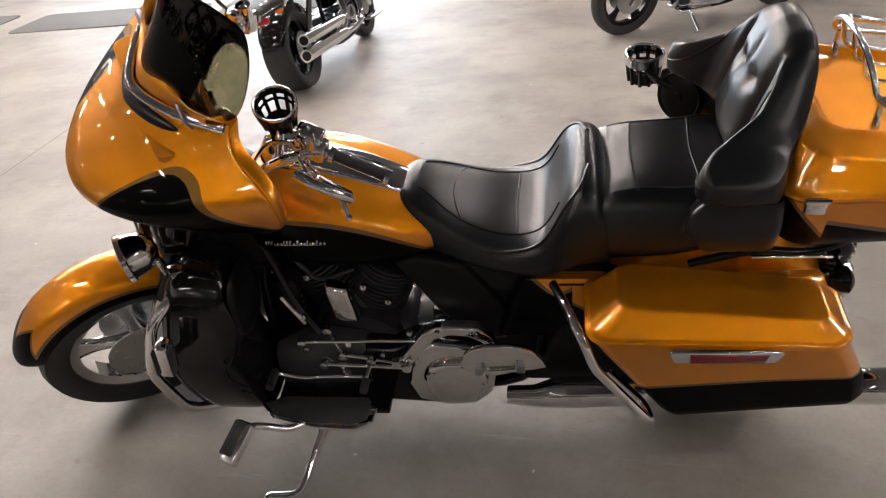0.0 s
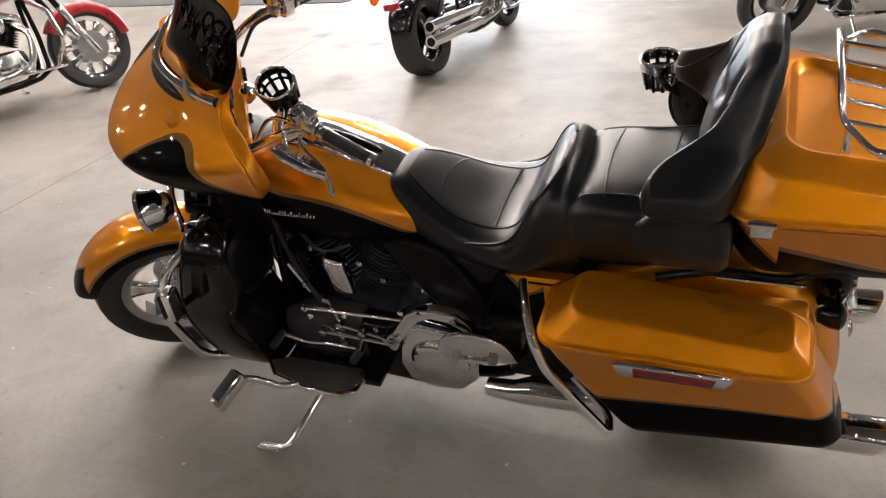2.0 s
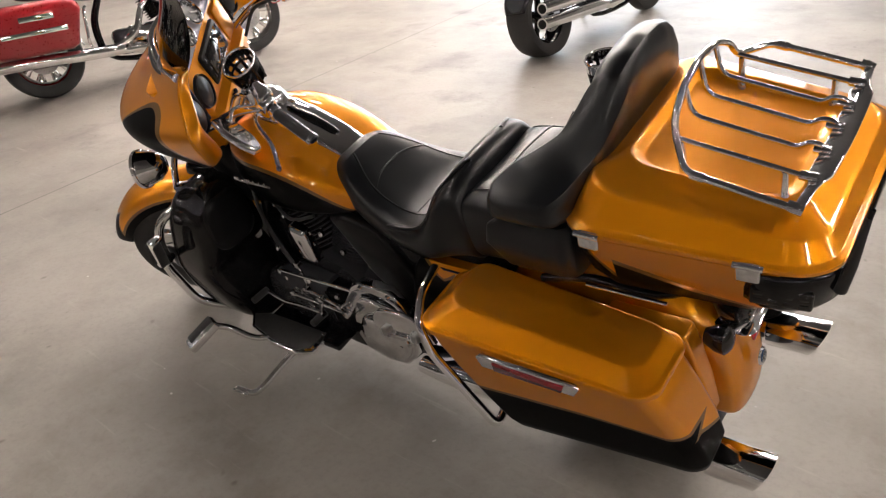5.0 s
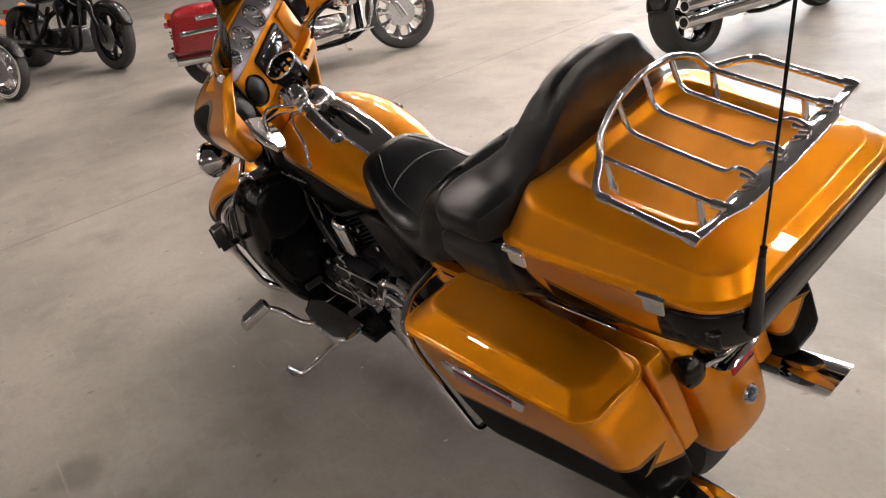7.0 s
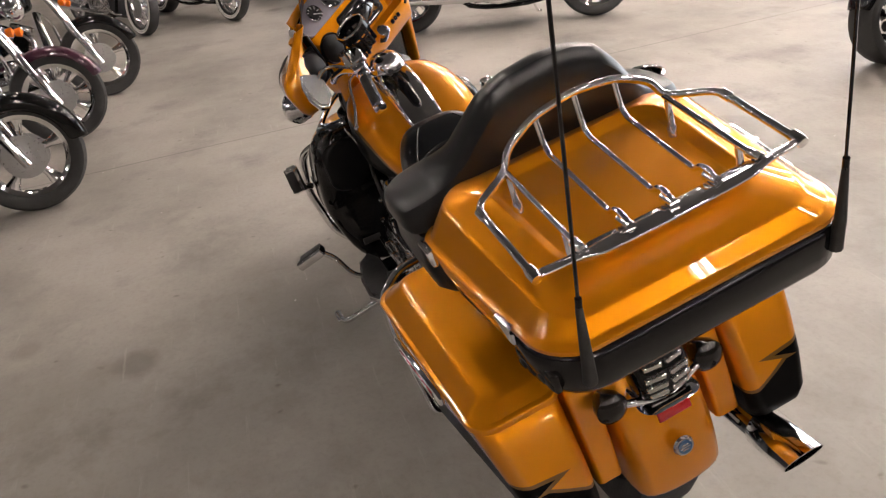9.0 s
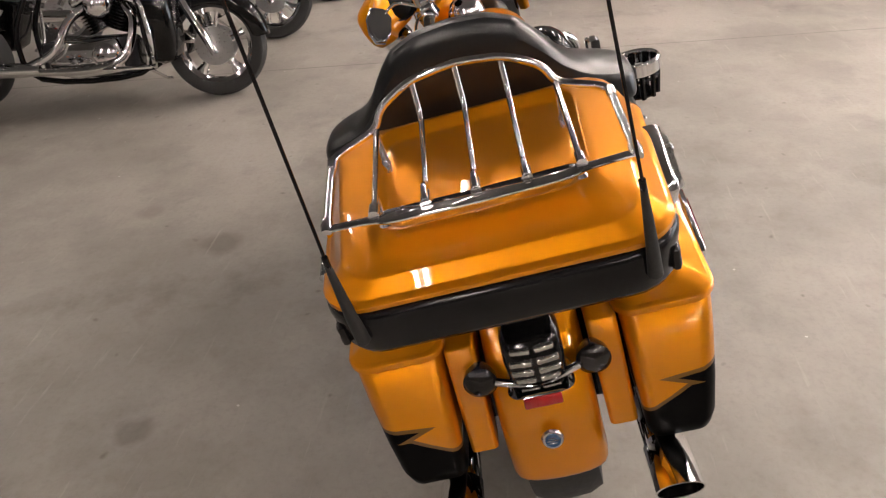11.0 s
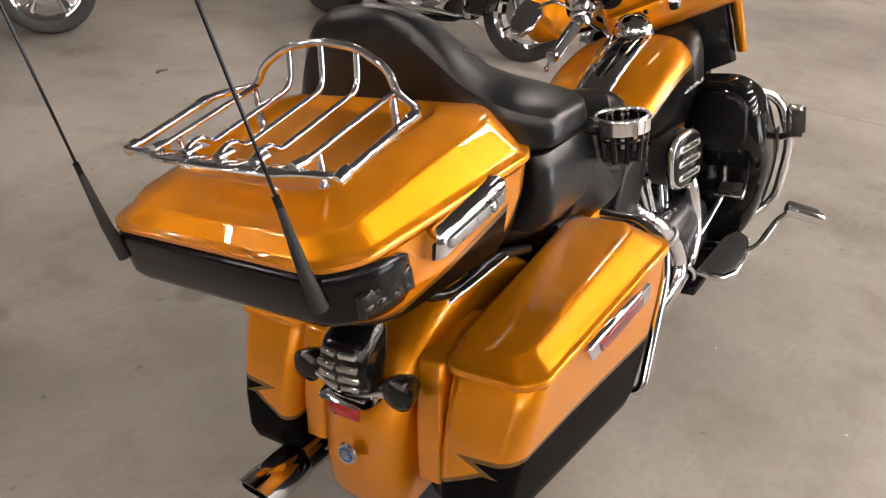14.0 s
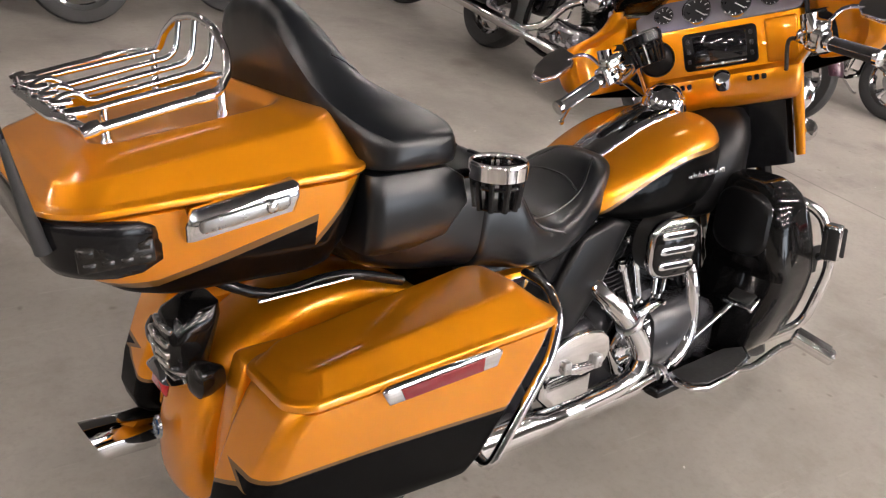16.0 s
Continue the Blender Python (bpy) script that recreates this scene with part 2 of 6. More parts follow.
def concrete():
    m = bpy.data.materials.new("worn_concrete")
    m.use_nodes = True
    nt = m.node_tree
    p = nt.nodes["Principled BSDF"]
    big, mid, fine = noise_tex(nt, 0.55, 6, 0.6), noise_tex(nt, 3.2, 8, 0.65), noise_tex(nt, 42, 6, 0.7)
    c = blend(nt, ramp(nt, big, 0.38, 0.62), (0.178, 0.162, 0.141), (0.34, 0.314, 0.278))
    c = blend(nt, V(nt, ramp(nt, mid, 0.40, 0.68)) * 0.6, c, (0.39, 0.37, 0.34))
    c = blend(nt, V(nt, ramp(nt, noise_tex(nt, 1.6, 8, 0.64), 0.51, 0.68)) * 0.6, c, (0.125, 0.112, 0.098))
    c = blend(nt, V(nt, ramp(nt, fine, 0.48, 0.72)) * 0.22, c, (0.125, 0.112, 0.098))
    # oil spots
    v = nt.nodes.new("ShaderNodeTexVoronoi")
    v.inputs["Scale"].default_value = 1.15
    warp = nt.nodes.new("ShaderNodeVectorMath")
    warp.operation = "MULTIPLY_ADD"
    n3 = nt.nodes.new("ShaderNodeTexNoise")
    n3.inputs["Scale"].default_value = 7
    nt.links.new(coords(nt), n3.inputs["Vector"])
    nt.links.new(n3.outputs["Color"], warp.inputs[0])
    warp.inputs[1].default_value = (0.09, 0.09, 0.0)
    nt.links.new(coords(nt), warp.inputs[2])
    nt.links.new(warp.outputs[0], v.inputs["Vector"])
    spot = V(nt, ramp(nt, v.outputs["Distance"], 0.05, 0.15, (1, 1, 1), (0, 0, 0)))
    pick = nt.nodes.new("ShaderNodeSeparateColor")
    nt.links.new(v.outputs["Color"], pick.inputs[0])
    c = blend(nt, spot * V(nt, pick.outputs[0]).gt(0.45) * 0.6, c, (0.10, 0.085, 0.07))
    # single stains
    x, y, z = axes(nt)
    wave = V(nt, n3.outputs["Fac"]) * 0.12 - 0.06
    for sx, sy, size, deep in ((-0.54, 0.80, 0.12, 0.55), (0.61, 0.89, 0.07, 0.45), (-0.85, 0.35, 0.08, 0.35), (1.15, 0.55, 0.06, 0.4)):
        r2 = (x - sx) * (x - sx) + (y - sy) * (y - sy)
        c = blend(nt, V(nt, ramp(nt, (r2.op("SQRT") + wave).s, size * 0.45, size, (1, 1, 1), (0, 0, 0))) * deep, c, (0.10, 0.085, 0.072))
    # pale flecks
    w = nt.nodes.new("ShaderNodeTexVoronoi")
    w.inputs["Scale"].default_value = 5.0
    nt.links.new(warp.outputs[0], w.inputs["Vector"])
    fleck = V(nt, w.outputs["Distance"]).lt(0.028)
    c = blend(nt, fleck * 0.75, c, (0.62, 0.60, 0.56))
    pits = nt.nodes.new("ShaderNodeTexVoronoi")
    pits.inputs["Scale"].default_value = 11.0
    nt.links.new(warp.outputs[0], pits.inputs["Vector"])
    some = nt.nodes.new("ShaderNodeSeparateColor")
    nt.links.new(pits.outputs["Color"], some.inputs[0])
    c = blend(nt, V(nt, ramp(nt, pits.outputs["Distance"], 0.03, 0.16, (1, 1, 1), (0, 0, 0))) * V(nt, some.outputs[1]).gt(0.80) * 0.55, c, (0.085, 0.07, 0.055))
    scuff = nt.nodes.new("ShaderNodeMapping")
    scuff.inputs["Scale"].default_value, scuff.inputs["Rotation"].default_value = (1.2, 14.0, 1.0), (0, 0, 0.5)
    nt.links.new(coords(nt), scuff.inputs[0])
    c = blend(nt, V(nt, ramp(nt, noise_tex(nt, 2.2, 5, 0.6, scuff.outputs[0]), 0.62, 0.74)) * 0.30, c, (0.47, 0.44, 0.39))
    # saw-cut joints
    x, y, z = axes(nt)
    wob = V(nt, noise_tex(nt, 1.5)) * 0.02
    d = (x - JOINT[0] + y * JOINT[1] + wob - 0.01).abs()
    cut = d.lt(0.006)
    c = blend(nt, cut * 0.6, c, (0.07, 0.06, 0.05))
    nt.links.new(c, p.inputs["Base Color"])
    nt.links.new((V(nt, mid) * 0.3 + 0.32).s, p.inputs["Roughness"])
    h = V(nt, fine) * 0.5 + V(nt, mid) * 0.5 - cut * 1.5
    nt.links.new(bump(nt, h.s, 0.25, 0.003), p.inputs["Normal"])
    return m


JOINT = (-2.92, 0.122)
M["concrete"] = concrete()


# ---- shapes ----
def vec(p):
    return Vector(p)


def grid_mesh(rows, close_u=False, close_v=False, caps=False):
    """A bmesh from rows of points; close_u joins the ends of each row, close_v the first and last rows."""
    bm = bmesh.new()
    vs = [[bm.verts.new(p) for p in row] for row in rows]
    nr, nc = len(rows), len(rows[0])
    for i in range(nr if close_v else nr - 1):
        for j in range(nc if close_u else nc - 1):
            a, b, c, d = vs[i][j], vs[i][(j + 1) % nc], vs[(i + 1) % nr][(j + 1) % nc], vs[(i + 1) % nr][j]
            bm.faces.new((a, b, c, d))
    if caps:
        bm.faces.new(list(reversed(vs[0])))
        bm.faces.new(vs[-1])
    return bm


def smooth_path(pts, n=6, closed=False):
    pts = [vec(p) for p in pts]
    if len(pts) < 3:
        return pts
    out = []
    cnt = len(pts)
    for i in range(cnt if closed else cnt - 1):
        p0 = pts[(i - 1) % cnt] if closed or i > 0 else pts[0] * 2 - pts[1]
        p1, p2 = pts[i], pts[(i + 1) % cnt]
        p3 = pts[(i + 2) % cnt] if closed or i + 2 < cnt else pts[-1] * 2 - pts[-2]
        for k in range(n):
            t = k / n
            out.append(0.5 * ((2 * p1) + (p2 - p0) * t + (2 * p0 - 5 * p1 + 4 * p2 - p3) * t * t + (3 * p1 - p0 - 3 * p2 + p3) * t ** 3))
    if not closed:
        out.append(pts[-1])
    return out


def rounded_path(pts, r, n=5, closed=False):
    """A polyline with its corners rounded to about r."""
    pts = [vec(p) for p in pts]
    out = []
    cnt = len(pts)
    for i, p in enumerate(pts):
        if not closed and i in (0, cnt - 1):
            out.append(p)
            continue
        a, b = pts[(i - 1) % cnt], pts[(i + 1) % cnt]
        ra = min(r, (a - p).length * 0.45)
        rb = min(r, (b - p).length * 0.45)
        s, e = p + (a - p).normalized() * ra, p + (b - p).normalized() * rb
        for k in range(n + 1):
            t = k / n
            out.append(s * (1 - t) ** 2 + p * (2 * t * (1 - t)) + e * t * t)
    return out


def tube_mesh(pts, r, n=10, closed=False, flat=1.0):
    """A round bar along a path; r is a number or one number per point."""
    pts = [vec(p) for p in pts]
    cnt = len(pts)
    rows = []
    up = None
    for i, p in enumerate(pts):
        a = pts[(i - 1) % cnt] if closed or i else pts[0]
        b = pts[(i + 1) % cnt] if closed or i < cnt - 1 else pts[-1]
        t = (b - a).normalized()
        if up is None:
            up = Vector((0, 0, 1)) if abs(t.z) < 0.9 else Vector((0, 1, 0))
        side = t.cross(up).normalized()
        up = side.cross(t).normalized()
        rr = r[i] if isinstance(r, (list, tuple)) else r
        rows.append([p + side * (math.cos(k * 2 * math.pi / n) * rr) + up * (math.sin(k * 2 * math.pi / n) * rr * flat) for k in range(n)])
    return grid_mesh(rows, close_u=True, close_v=closed, caps=not closed)


def axis_matrix(centre, direction):
    """A pose whose z points along direction."""
    return Matrix.Translation(centre) @ Vector(direction).to_track_quat("Z", "Y").to_matrix().to_4x4()


def lathe_mesh(profile, n=24, m=None, caps=True):
    """Turns (radius, height) about z, then poses it by m."""
    rows = [[Vector((r * math.cos(k * 2 * math.pi / n), r * math.sin(k * 2 * math.pi / n), h)) for k in range(n)] for r, h in profile]
    bm = grid_mesh(rows, close_u=True, caps=caps)
    if m:
        bm.transform(m)
    return bm


def torus_mesh(R, profile, n, m):
    """Sweeps a closed (radius offset, height) profile round z at radius R."""
    rows = [[Vector(((R + r) * math.cos(a), (R + r) * math.sin(a), h)) for r, h in profile] for a in (k * 2 * math.pi / n for k in range(n))]
    bm = grid_mesh(rows, close_u=True, close_v=True)
    bm.transform(m)
    return bm


def box_mesh(sx, sy, sz, m=None, bevel=0.004, seg=2):
    bm = bmesh.new()
    bmesh.ops.create_cube(bm, size=1, matrix=Matrix.Diagonal((sx, sy, sz, 1)))
    if bevel:
        bmesh.ops.bevel(bm, geom=bm.edges[:], offset=bevel, segments=seg, affect="EDGES", profile=0.5)
    if m:
        bm.transform(m)
    return bm


def prism_mesh(outline, depth, m=None, bevel=0.004, seg=2):
    """An outline in x, y pushed out along z by depth, with rounded rims."""
    bm = bmesh.new()
    lo = [bm.verts.new((p[0], p[1], 0)) for p in outline]
    hi = [bm.verts.new((p[0], p[1], depth)) for p in outline]
    k = len(outline)
    bm.faces.new(list(reversed(lo)))
    bm.faces.new(hi)
    for i in range(k):
        bm.faces.new((lo[i], lo[(i + 1) % k], hi[(i + 1) % k], hi[i]))
    bmesh.ops.recalc_face_normals(bm, faces=bm.faces[:])
    if bevel:
        rim = [e for e in bm.edges if abs(e.verts[0].co.z - e.verts[1].co.z) < 1e-6]
        bmesh.ops.bevel(bm, geom=rim, offset=bevel, segments=seg, affect="EDGES", profile=0.5)
    if m:
        bm.transform(m)
    return bm


def merge(*bms):
    out = bmesh.new()
    for b in bms:
        me = bpy.data.meshes.new("tmp")
        b.to_mesh(me)
        out.from_mesh(me)
        bpy.data.meshes.remove(me)
        b.free()
    return out


def thing(name, label, category, m=None, group="", kind=""):
    ob = new(name)
    ob.empty_display_size = 0.1
    if m:
        ob.matrix_world = m
    return tagged(ob, label, category, group, kind)


def part(name, bm, mat, parent=None, label="", smooth=True, turn=None, subdiv=0, thick=0.0, fix=True, flat=False):
    """Links a bmesh as one mesh object under its thing or part."""
    if fix:
        bmesh.ops.recalc_face_normals(bm, faces=bm.faces[:])
    me = bpy.data.meshes.new(name)
    bm.to_mesh(me)
    bm.free()
    me.materials.append(mat)
    if smooth:
        me.shade_smooth()
        me.set_sharp_from_angle(angle=radians(50))
    ob = new(name, me)
    if parent:
        ob.parent = parent
    if turn is not None:
        ob.matrix_basis = turn
    if thick:
        mod = ob.modifiers.new("thickness", "SOLIDIFY")
        mod.thickness, mod.offset = thick, -1
    if subdiv:
        mod = ob.modifiers.new("smooth", "SUBSURF")
        mod.levels = mod.render_levels = subdiv
    if flat:
        mod = ob.modifiers.new("even_normals", "WEIGHTED_NORMAL")
        mod.weight, mod.keep_sharp = 60, True
    if label:
        ob["label"] = label
    return ob


def mirror(pts, side):
    return [(p[0], p[1] * side, p[2]) for p in pts]


# ---- the hall ----
def hall():
    floor = part("floor", box_mesh(30, 30, 0.2, pose(-3, 1, -0.1), bevel=0), M["concrete"], smooth=False)
    tagged(floor, "worn grey concrete floor with oil stains and saw cuts", "floor", kind="structure")
    # walls and ceiling are unseen; they close the room and shape the reflected light
    hi = 5.0
    spans = [("wall_south", (30, 0.3, hi), (-3, -14.15, hi / 2)), ("wall_east", (0.3, 30, hi), (12.15, 1, hi / 2)), ("wall_west", (0.3, 30, hi), (-18.15, 1, hi / 2)),
             ("wall_north_a", (8, 0.3, hi), (-14, 16.15, hi / 2)), ("wall_north_b", (14, 0.3, hi), (5, 16.15, hi / 2)), ("wall_north_c", (8, 0.3, hi - 3.8), (-6, 16.15, 3.8 + (hi - 3.8) / 2))]
    for name, size, at in spans:
        tagged(part(name, box_mesh(*size, pose(*at), bevel=0), M["wall"], smooth=False), "unseen grey wall closing the hall", "wall", kind="structure")
    tagged(part("ceiling", box_mesh(30, 30, 0.2, pose(-3, 1, hi + 0.1), bevel=0), M["ceiling"], smooth=False), "unseen ceiling, kept dark to cut reflected light", "ceiling", kind="structure")
    # unseen glowing panel behind the gap in the north wall
    tagged(part("backdrop", box_mesh(12, 0.1, 6, pose(-6, 18, 2.5), bevel=0), M["daylight"], smooth=False), "unseen glowing panel for assumed daylight beyond the far wall", "backdrop", kind="structure")


def ceiling_light(x, y, turn=0):
    ob = thing("ceiling_light", "unseen white twin-tube ceiling light, switched on", "ceiling light", pose(x, y, 4.86, 0, 0, turn), group="rows of ceiling lights")
    part("housing", box_mesh(1.3, 0.2, 0.06, pose(0, 0, 0.06), 0.01), M["white"], ob)
    for s in (-0.05, 0.05):
        part("tube", tube_mesh([(-0.6, s, 0.0), (0.6, s, 0.0)], 0.02, 8), M["tube"], ob)
    return ob


hall()
# unseen tubes, kept short to glint in the lacquer while adding little light
def strip_light(x, y):
    ob = thing("strip_light", "unseen short ceiling tube for glints in the paint, switched on", "ceiling light", pose(x, y, 4.86, 0, 0, 0), group="rows of short ceiling lights")
    part("housing", box_mesh(0.5, 0.08, 0.10, pose(0, 0, 0.085), 0.01), M["white"], ob)
    part("tube", tube_mesh([(-0.2, 0, 0.01), (0.2, 0, 0.01)], 0.012, 8), M["tube"], ob)
    return ob


first_strip = strip_light(-12, -4.5)
for x, y in [(a, b) for b in (-4.5, -7, -9.5) for a in (-12, -9.5, -7, -4.5, -2, 0.5, 3)] + [(a, b) for b in (-1, 1.5, 3) for a in (-12, -9, -6)] + [(9.5, 0)]:
    if (x, y) != (-12, -4.5):
        copy_thing(first_strip, pose(x, y, 4.86))
first_light = ceiling_light(-10, 4.8)
# four of these, (8, -8) and the last three, are added floor fill
for x, y in [(a, b) for b in (4.8, 6.6, 8.4, 10.2, 12.0) for a in (-10, -7.8, -5.6, -3.4, -1.2)] + [(8, -8), (3.5, 6), (6.5, 7.5), (2, 9), (-14, -3), (-14, 2)] + [(a, b) for b in (0.4, 4.2) for a in (5, 7, 9, 11)] + [(-4.2, -3.6), (5.0, -4.6), (-3.4, 0.3)]:
    if (x, y) not in ((-10, 4.8), (-1.2, 4.8)):
        copy_thing(first_light, pose(x, y, 4.86))


# ---- the amber touring motorcycle: x runs to its tail, y to its right, z up ----
BIKE = pose(0, 2.173, 0, 0, 0, 4.8) @ pose(0, 0, 0, 12.3, 0, 0)
MID = 0.006
STEER_AT, STEER_RAKE, STEER_TURN = Vector((-0.64, 0, 0.95)), 26.0, 35.0


def steering(at, rake, turn):
    up = Vector((math.sin(radians(rake)), 0, math.cos(radians(rake))))
    return Matrix.Translation(at) @ Matrix.Rotation(radians(turn), 4, up) @ Matrix.Translation(-at)


STEER = steering(STEER_AT, STEER_RAKE, STEER_TURN)
STEER = pose(0, 0.02, 0) @ STEER @ pose(0, 0.04, 0)
HOOD = pose(0.008, 0.008, 0.03) @ STEER


def rrect(x0, x1, y0, y1, r, n=5):
    """A rounded rectangle, counter-clockwise."""
    r = min(r, (x1 - x0) * 0.49, (y1 - y0) * 0.49)
    out = []
    for cx, cy, a0 in ((x1 - r, y1 - r, 0), (x0 + r, y1 - r, 90), (x0 + r, y0 + r, 180), (x1 - r, y0 + r, 270)):
        out += [(cx + r * math.cos(radians(a0 + 90 * k / n)), cy + r * math.sin(radians(a0 + 90 * k / n))) for k in range(n + 1)]
    return out


def stack(rings, bend=None, n=5, tilt=0.0, x_mid=0.0):
    """A loft of rounded rectangles (z, x0, x1, y0, y1, r) from below to above."""
    rows = []
    for z, x0, x1, y0, y1, r in rings:
        row = []
        for x, y in rrect(x0, x1, y0, y1, r, n):
            p = Vector((x, y, z + tilt * (x - x_mid)))
            row.append(bend(p) if bend else p)
        rows.append(row)
    return grid_mesh(rows, close_u=True, caps=True)


def tilted(rings, bend, n=6, x_mid=0.66):
    """A loft of rounded rectangles (z, slope, x0, x1, y0, y1, r); each ring falls or rises along x by its slope."""
    rows = []
    for z, slope, x0, x1, y0, y1, r in rings:
        rows.append([bend(Vector((x, y, z + slope * (x - x_mid)))) for x, y in rrect(x0, x1, y0, y1, r, n)])
    return grid_mesh(rows, close_u=True, caps=True)


def hull(sections, n=16, power=2.4, sink=0.0):
    """A loft along x of (x, half width, z low, z high, [centre y]) with super-elliptic sections; sink dishes the top."""
    rows = []
    for s in sections:
        x, w, lo, hi = s[:4]
        cy = s[4] if len(s) > 4 else 0.0
        dish = s[5] if len(s) > 5 else sink
        row = []
        for k in range(n):
            a = 2 * math.pi * (k + 0.5) / n
            c, sn = math.cos(a), math.sin(a)
            y = w * math.copysign(abs(c) ** (2 / power), c)
            z = (lo + hi) / 2 + (hi - lo) / 2 * math.copysign(abs(sn) ** (2 / power), sn)
            if sn > 0:
                z -= dish * max(0.0, 1 - (y / w) ** 2)
            row.append(Vector((x, y + cy, z)))
        rows.append(row)
    return grid_mesh(rows, close_u=True, caps=True)


def side_y(y, depth):
    """Maps an outline drawn in x, z to a plate at y that grows outwards by depth."""
    return Matrix(((1, 0, 0, 0), (0, 0, math.copysign(1, depth), y), (0, 1, 0, 0), (0, 0, 0, 1)))


def plate(outline, y, depth, bevel=0.004, seg=2):
    bm = prism_mesh(outline, abs(depth), None, bevel, seg)
    bm.transform(side_y(y, depth))
    return bm


def tyre_profile(w, h):
    return [(-h, -w * 0.36), (-h * 0.55, -w * 0.5), (-h * 0.18, -w * 0.47), (-h * 0.03, -w * 0.28), (0, 0), (-h * 0.03, w * 0.28), (-h * 0.18, w * 0.47), (-h * 0.55, w * 0.5), (-h, w * 0.36), (-h * 0.9, 0)]


def wheel(name, parent, c, R, width, rim, turn=None, spokes=5, wall=None, rim_mat="chrome", wire=0, groups="", double=True):
    """A tyre as the part, with rim, hub, spokes and brake discs under it."""
    m = Matrix.Translation(c) @ Matrix.Rotation(radians(90), 4, "X")
    h = R - rim
    tyre = part(name, torus_mesh(R, tyre_profile(width, h), 40, m), M["tyre"], parent, turn=turn)
    if wall:
        for s in (-1, 1):
            prof = [(-h * 0.75, s * (width * 0.46)), (-h * 0.3, s * (width * 0.5)), (-h * 0.3, s * (width * 0.505 + 0.001)), (-h * 0.75, s * (width * 0.475 + 0.001))]
            part("whitewall", torus_mesh(R, prof, 40, m), M["whitewall"], tyre)
    w = width * 0.36
    part("rim", torus_mesh(rim, [(0.012, -w), (0.0, -w + 0.008), (-0.028, -w * 0.6), (-0.03, w * 0.6), (0.0, w - 0.008), (0.012, w), (0.004, w * 0.5), (0.004, -w * 0.5)], 40, m), M[rim_mat], tyre)
    part("hub", lathe_mesh([(0.02, -w * 1.5), (0.036, -w * 1.4), (0.05, -w), (0.04, 0), (0.05, w), (0.036, w * 1.4), (0.02, w * 1.5)], 20, m), M[rim_mat], tyre)
    if wire:
        bms = []
        for k in range(wire):
            a = 2 * math.pi * k / wire
            b = a + (0.5 if k % 2 else -0.5)
            s = (-1) ** (k // 2) * w * 0.8
            bms.append(tube_mesh([m @ Vector((0.045 * math.cos(a), 0.045 * math.sin(a), s)), m @ Vector(((rim - 0.02) * math.cos(b), (rim - 0.02) * math.sin(b), s * 0.2))], 0.003, 5))
        part("wire_spokes", merge(*bms), M["chrome"], tyre)
    for k in range(spokes):
        a = 2 * math.pi * (k + 0.25) / spokes
        rows = []
        for t, half, dep in ((0.04, 0.030, 0.030), (0.10, 0.020, 0.022), (rim * 0.62, 0.024, 0.018), (rim - 0.015, 0.045, 0.024)):
            ca, sa = math.cos(a), math.sin(a)
            rows.append([m @ Vector((t * ca - sa * u, t * sa + ca * u, v)) for u, v in ((-half, -dep * 0.5), (-half * 0.6, -dep), (half * 0.6, -dep), (half, -dep * 0.5), (half, dep * 0.5), (half * 0.6, dep), (-half * 0.6, dep), (-half, dep * 0.5))])
        part("spoke", grid_mesh(rows, close_u=True, caps=True), M[rim_mat], tyre)
    for s in ((-1, 1) if double else (-1,)):
        part("brake_disc", lathe_mesh([(0.080, s * (w + 0.022)), (0.122, s * (w + 0.022)), (0.122, s * (w + 0.027)), (0.080, s * (w + 0.027))], 32, m), M["alloy"], tyre)
    return tyre


def arch(c, R, half, a0, a1, flare=0.0, lip=0.03, steps=18, drop=0.05):
    """A mudguard shell about the axle c: half wide, from angle a0 to a1 in degrees (0 = ahead, 90 = up)."""
    rows = []
    for i in range(steps + 1):
        a = radians(a0 + (a1 - a0) * i / steps)
        row = []
        taper = 1.0 - 0.25 * abs(2 * i / steps - 1) ** 6
        for y, dr in ((-1.0, -drop - lip), (-1.0, -drop), (-0.93, -drop * 0.45), (-0.7, -drop * 0.12), (-0.35, 0), (0, 0.004), (0.35, 0), (0.7, -drop * 0.12), (0.93, -drop * 0.45), (1.0, -drop), (1.0, -drop - lip)):
            r = R + dr
            row.append(Vector((c[0] - r * math.cos(a), c[1] + y * half * taper, c[2] + r * math.sin(a))))
        rows.append(row)
    return grid_mesh(rows)


bike = thing("touring_motorcycle", "amber and black touring motorcycle leaning on its side stand", "motorcycle", BIKE)


# wheels and mudguards
FRONT, REAR = (-1.125, 0, 0.325), (0.69, 0, 0.315)
front_wheel = wheel("front_wheel", bike, FRONT, 0.325, 0.13, 0.232, STEER, spokes=5)
wheel("rear_wheel", bike, REAR, 0.315, 0.18, 0.21, spokes=5, rim_mat="black", double=False)
front_fender = part("front_fender", arch(FRONT, 0.385, 0.09, 27, 150, drop=0.06, lip=0.02), M["fender"], bike, turn=STEER, thick=0.004, subdiv=1)


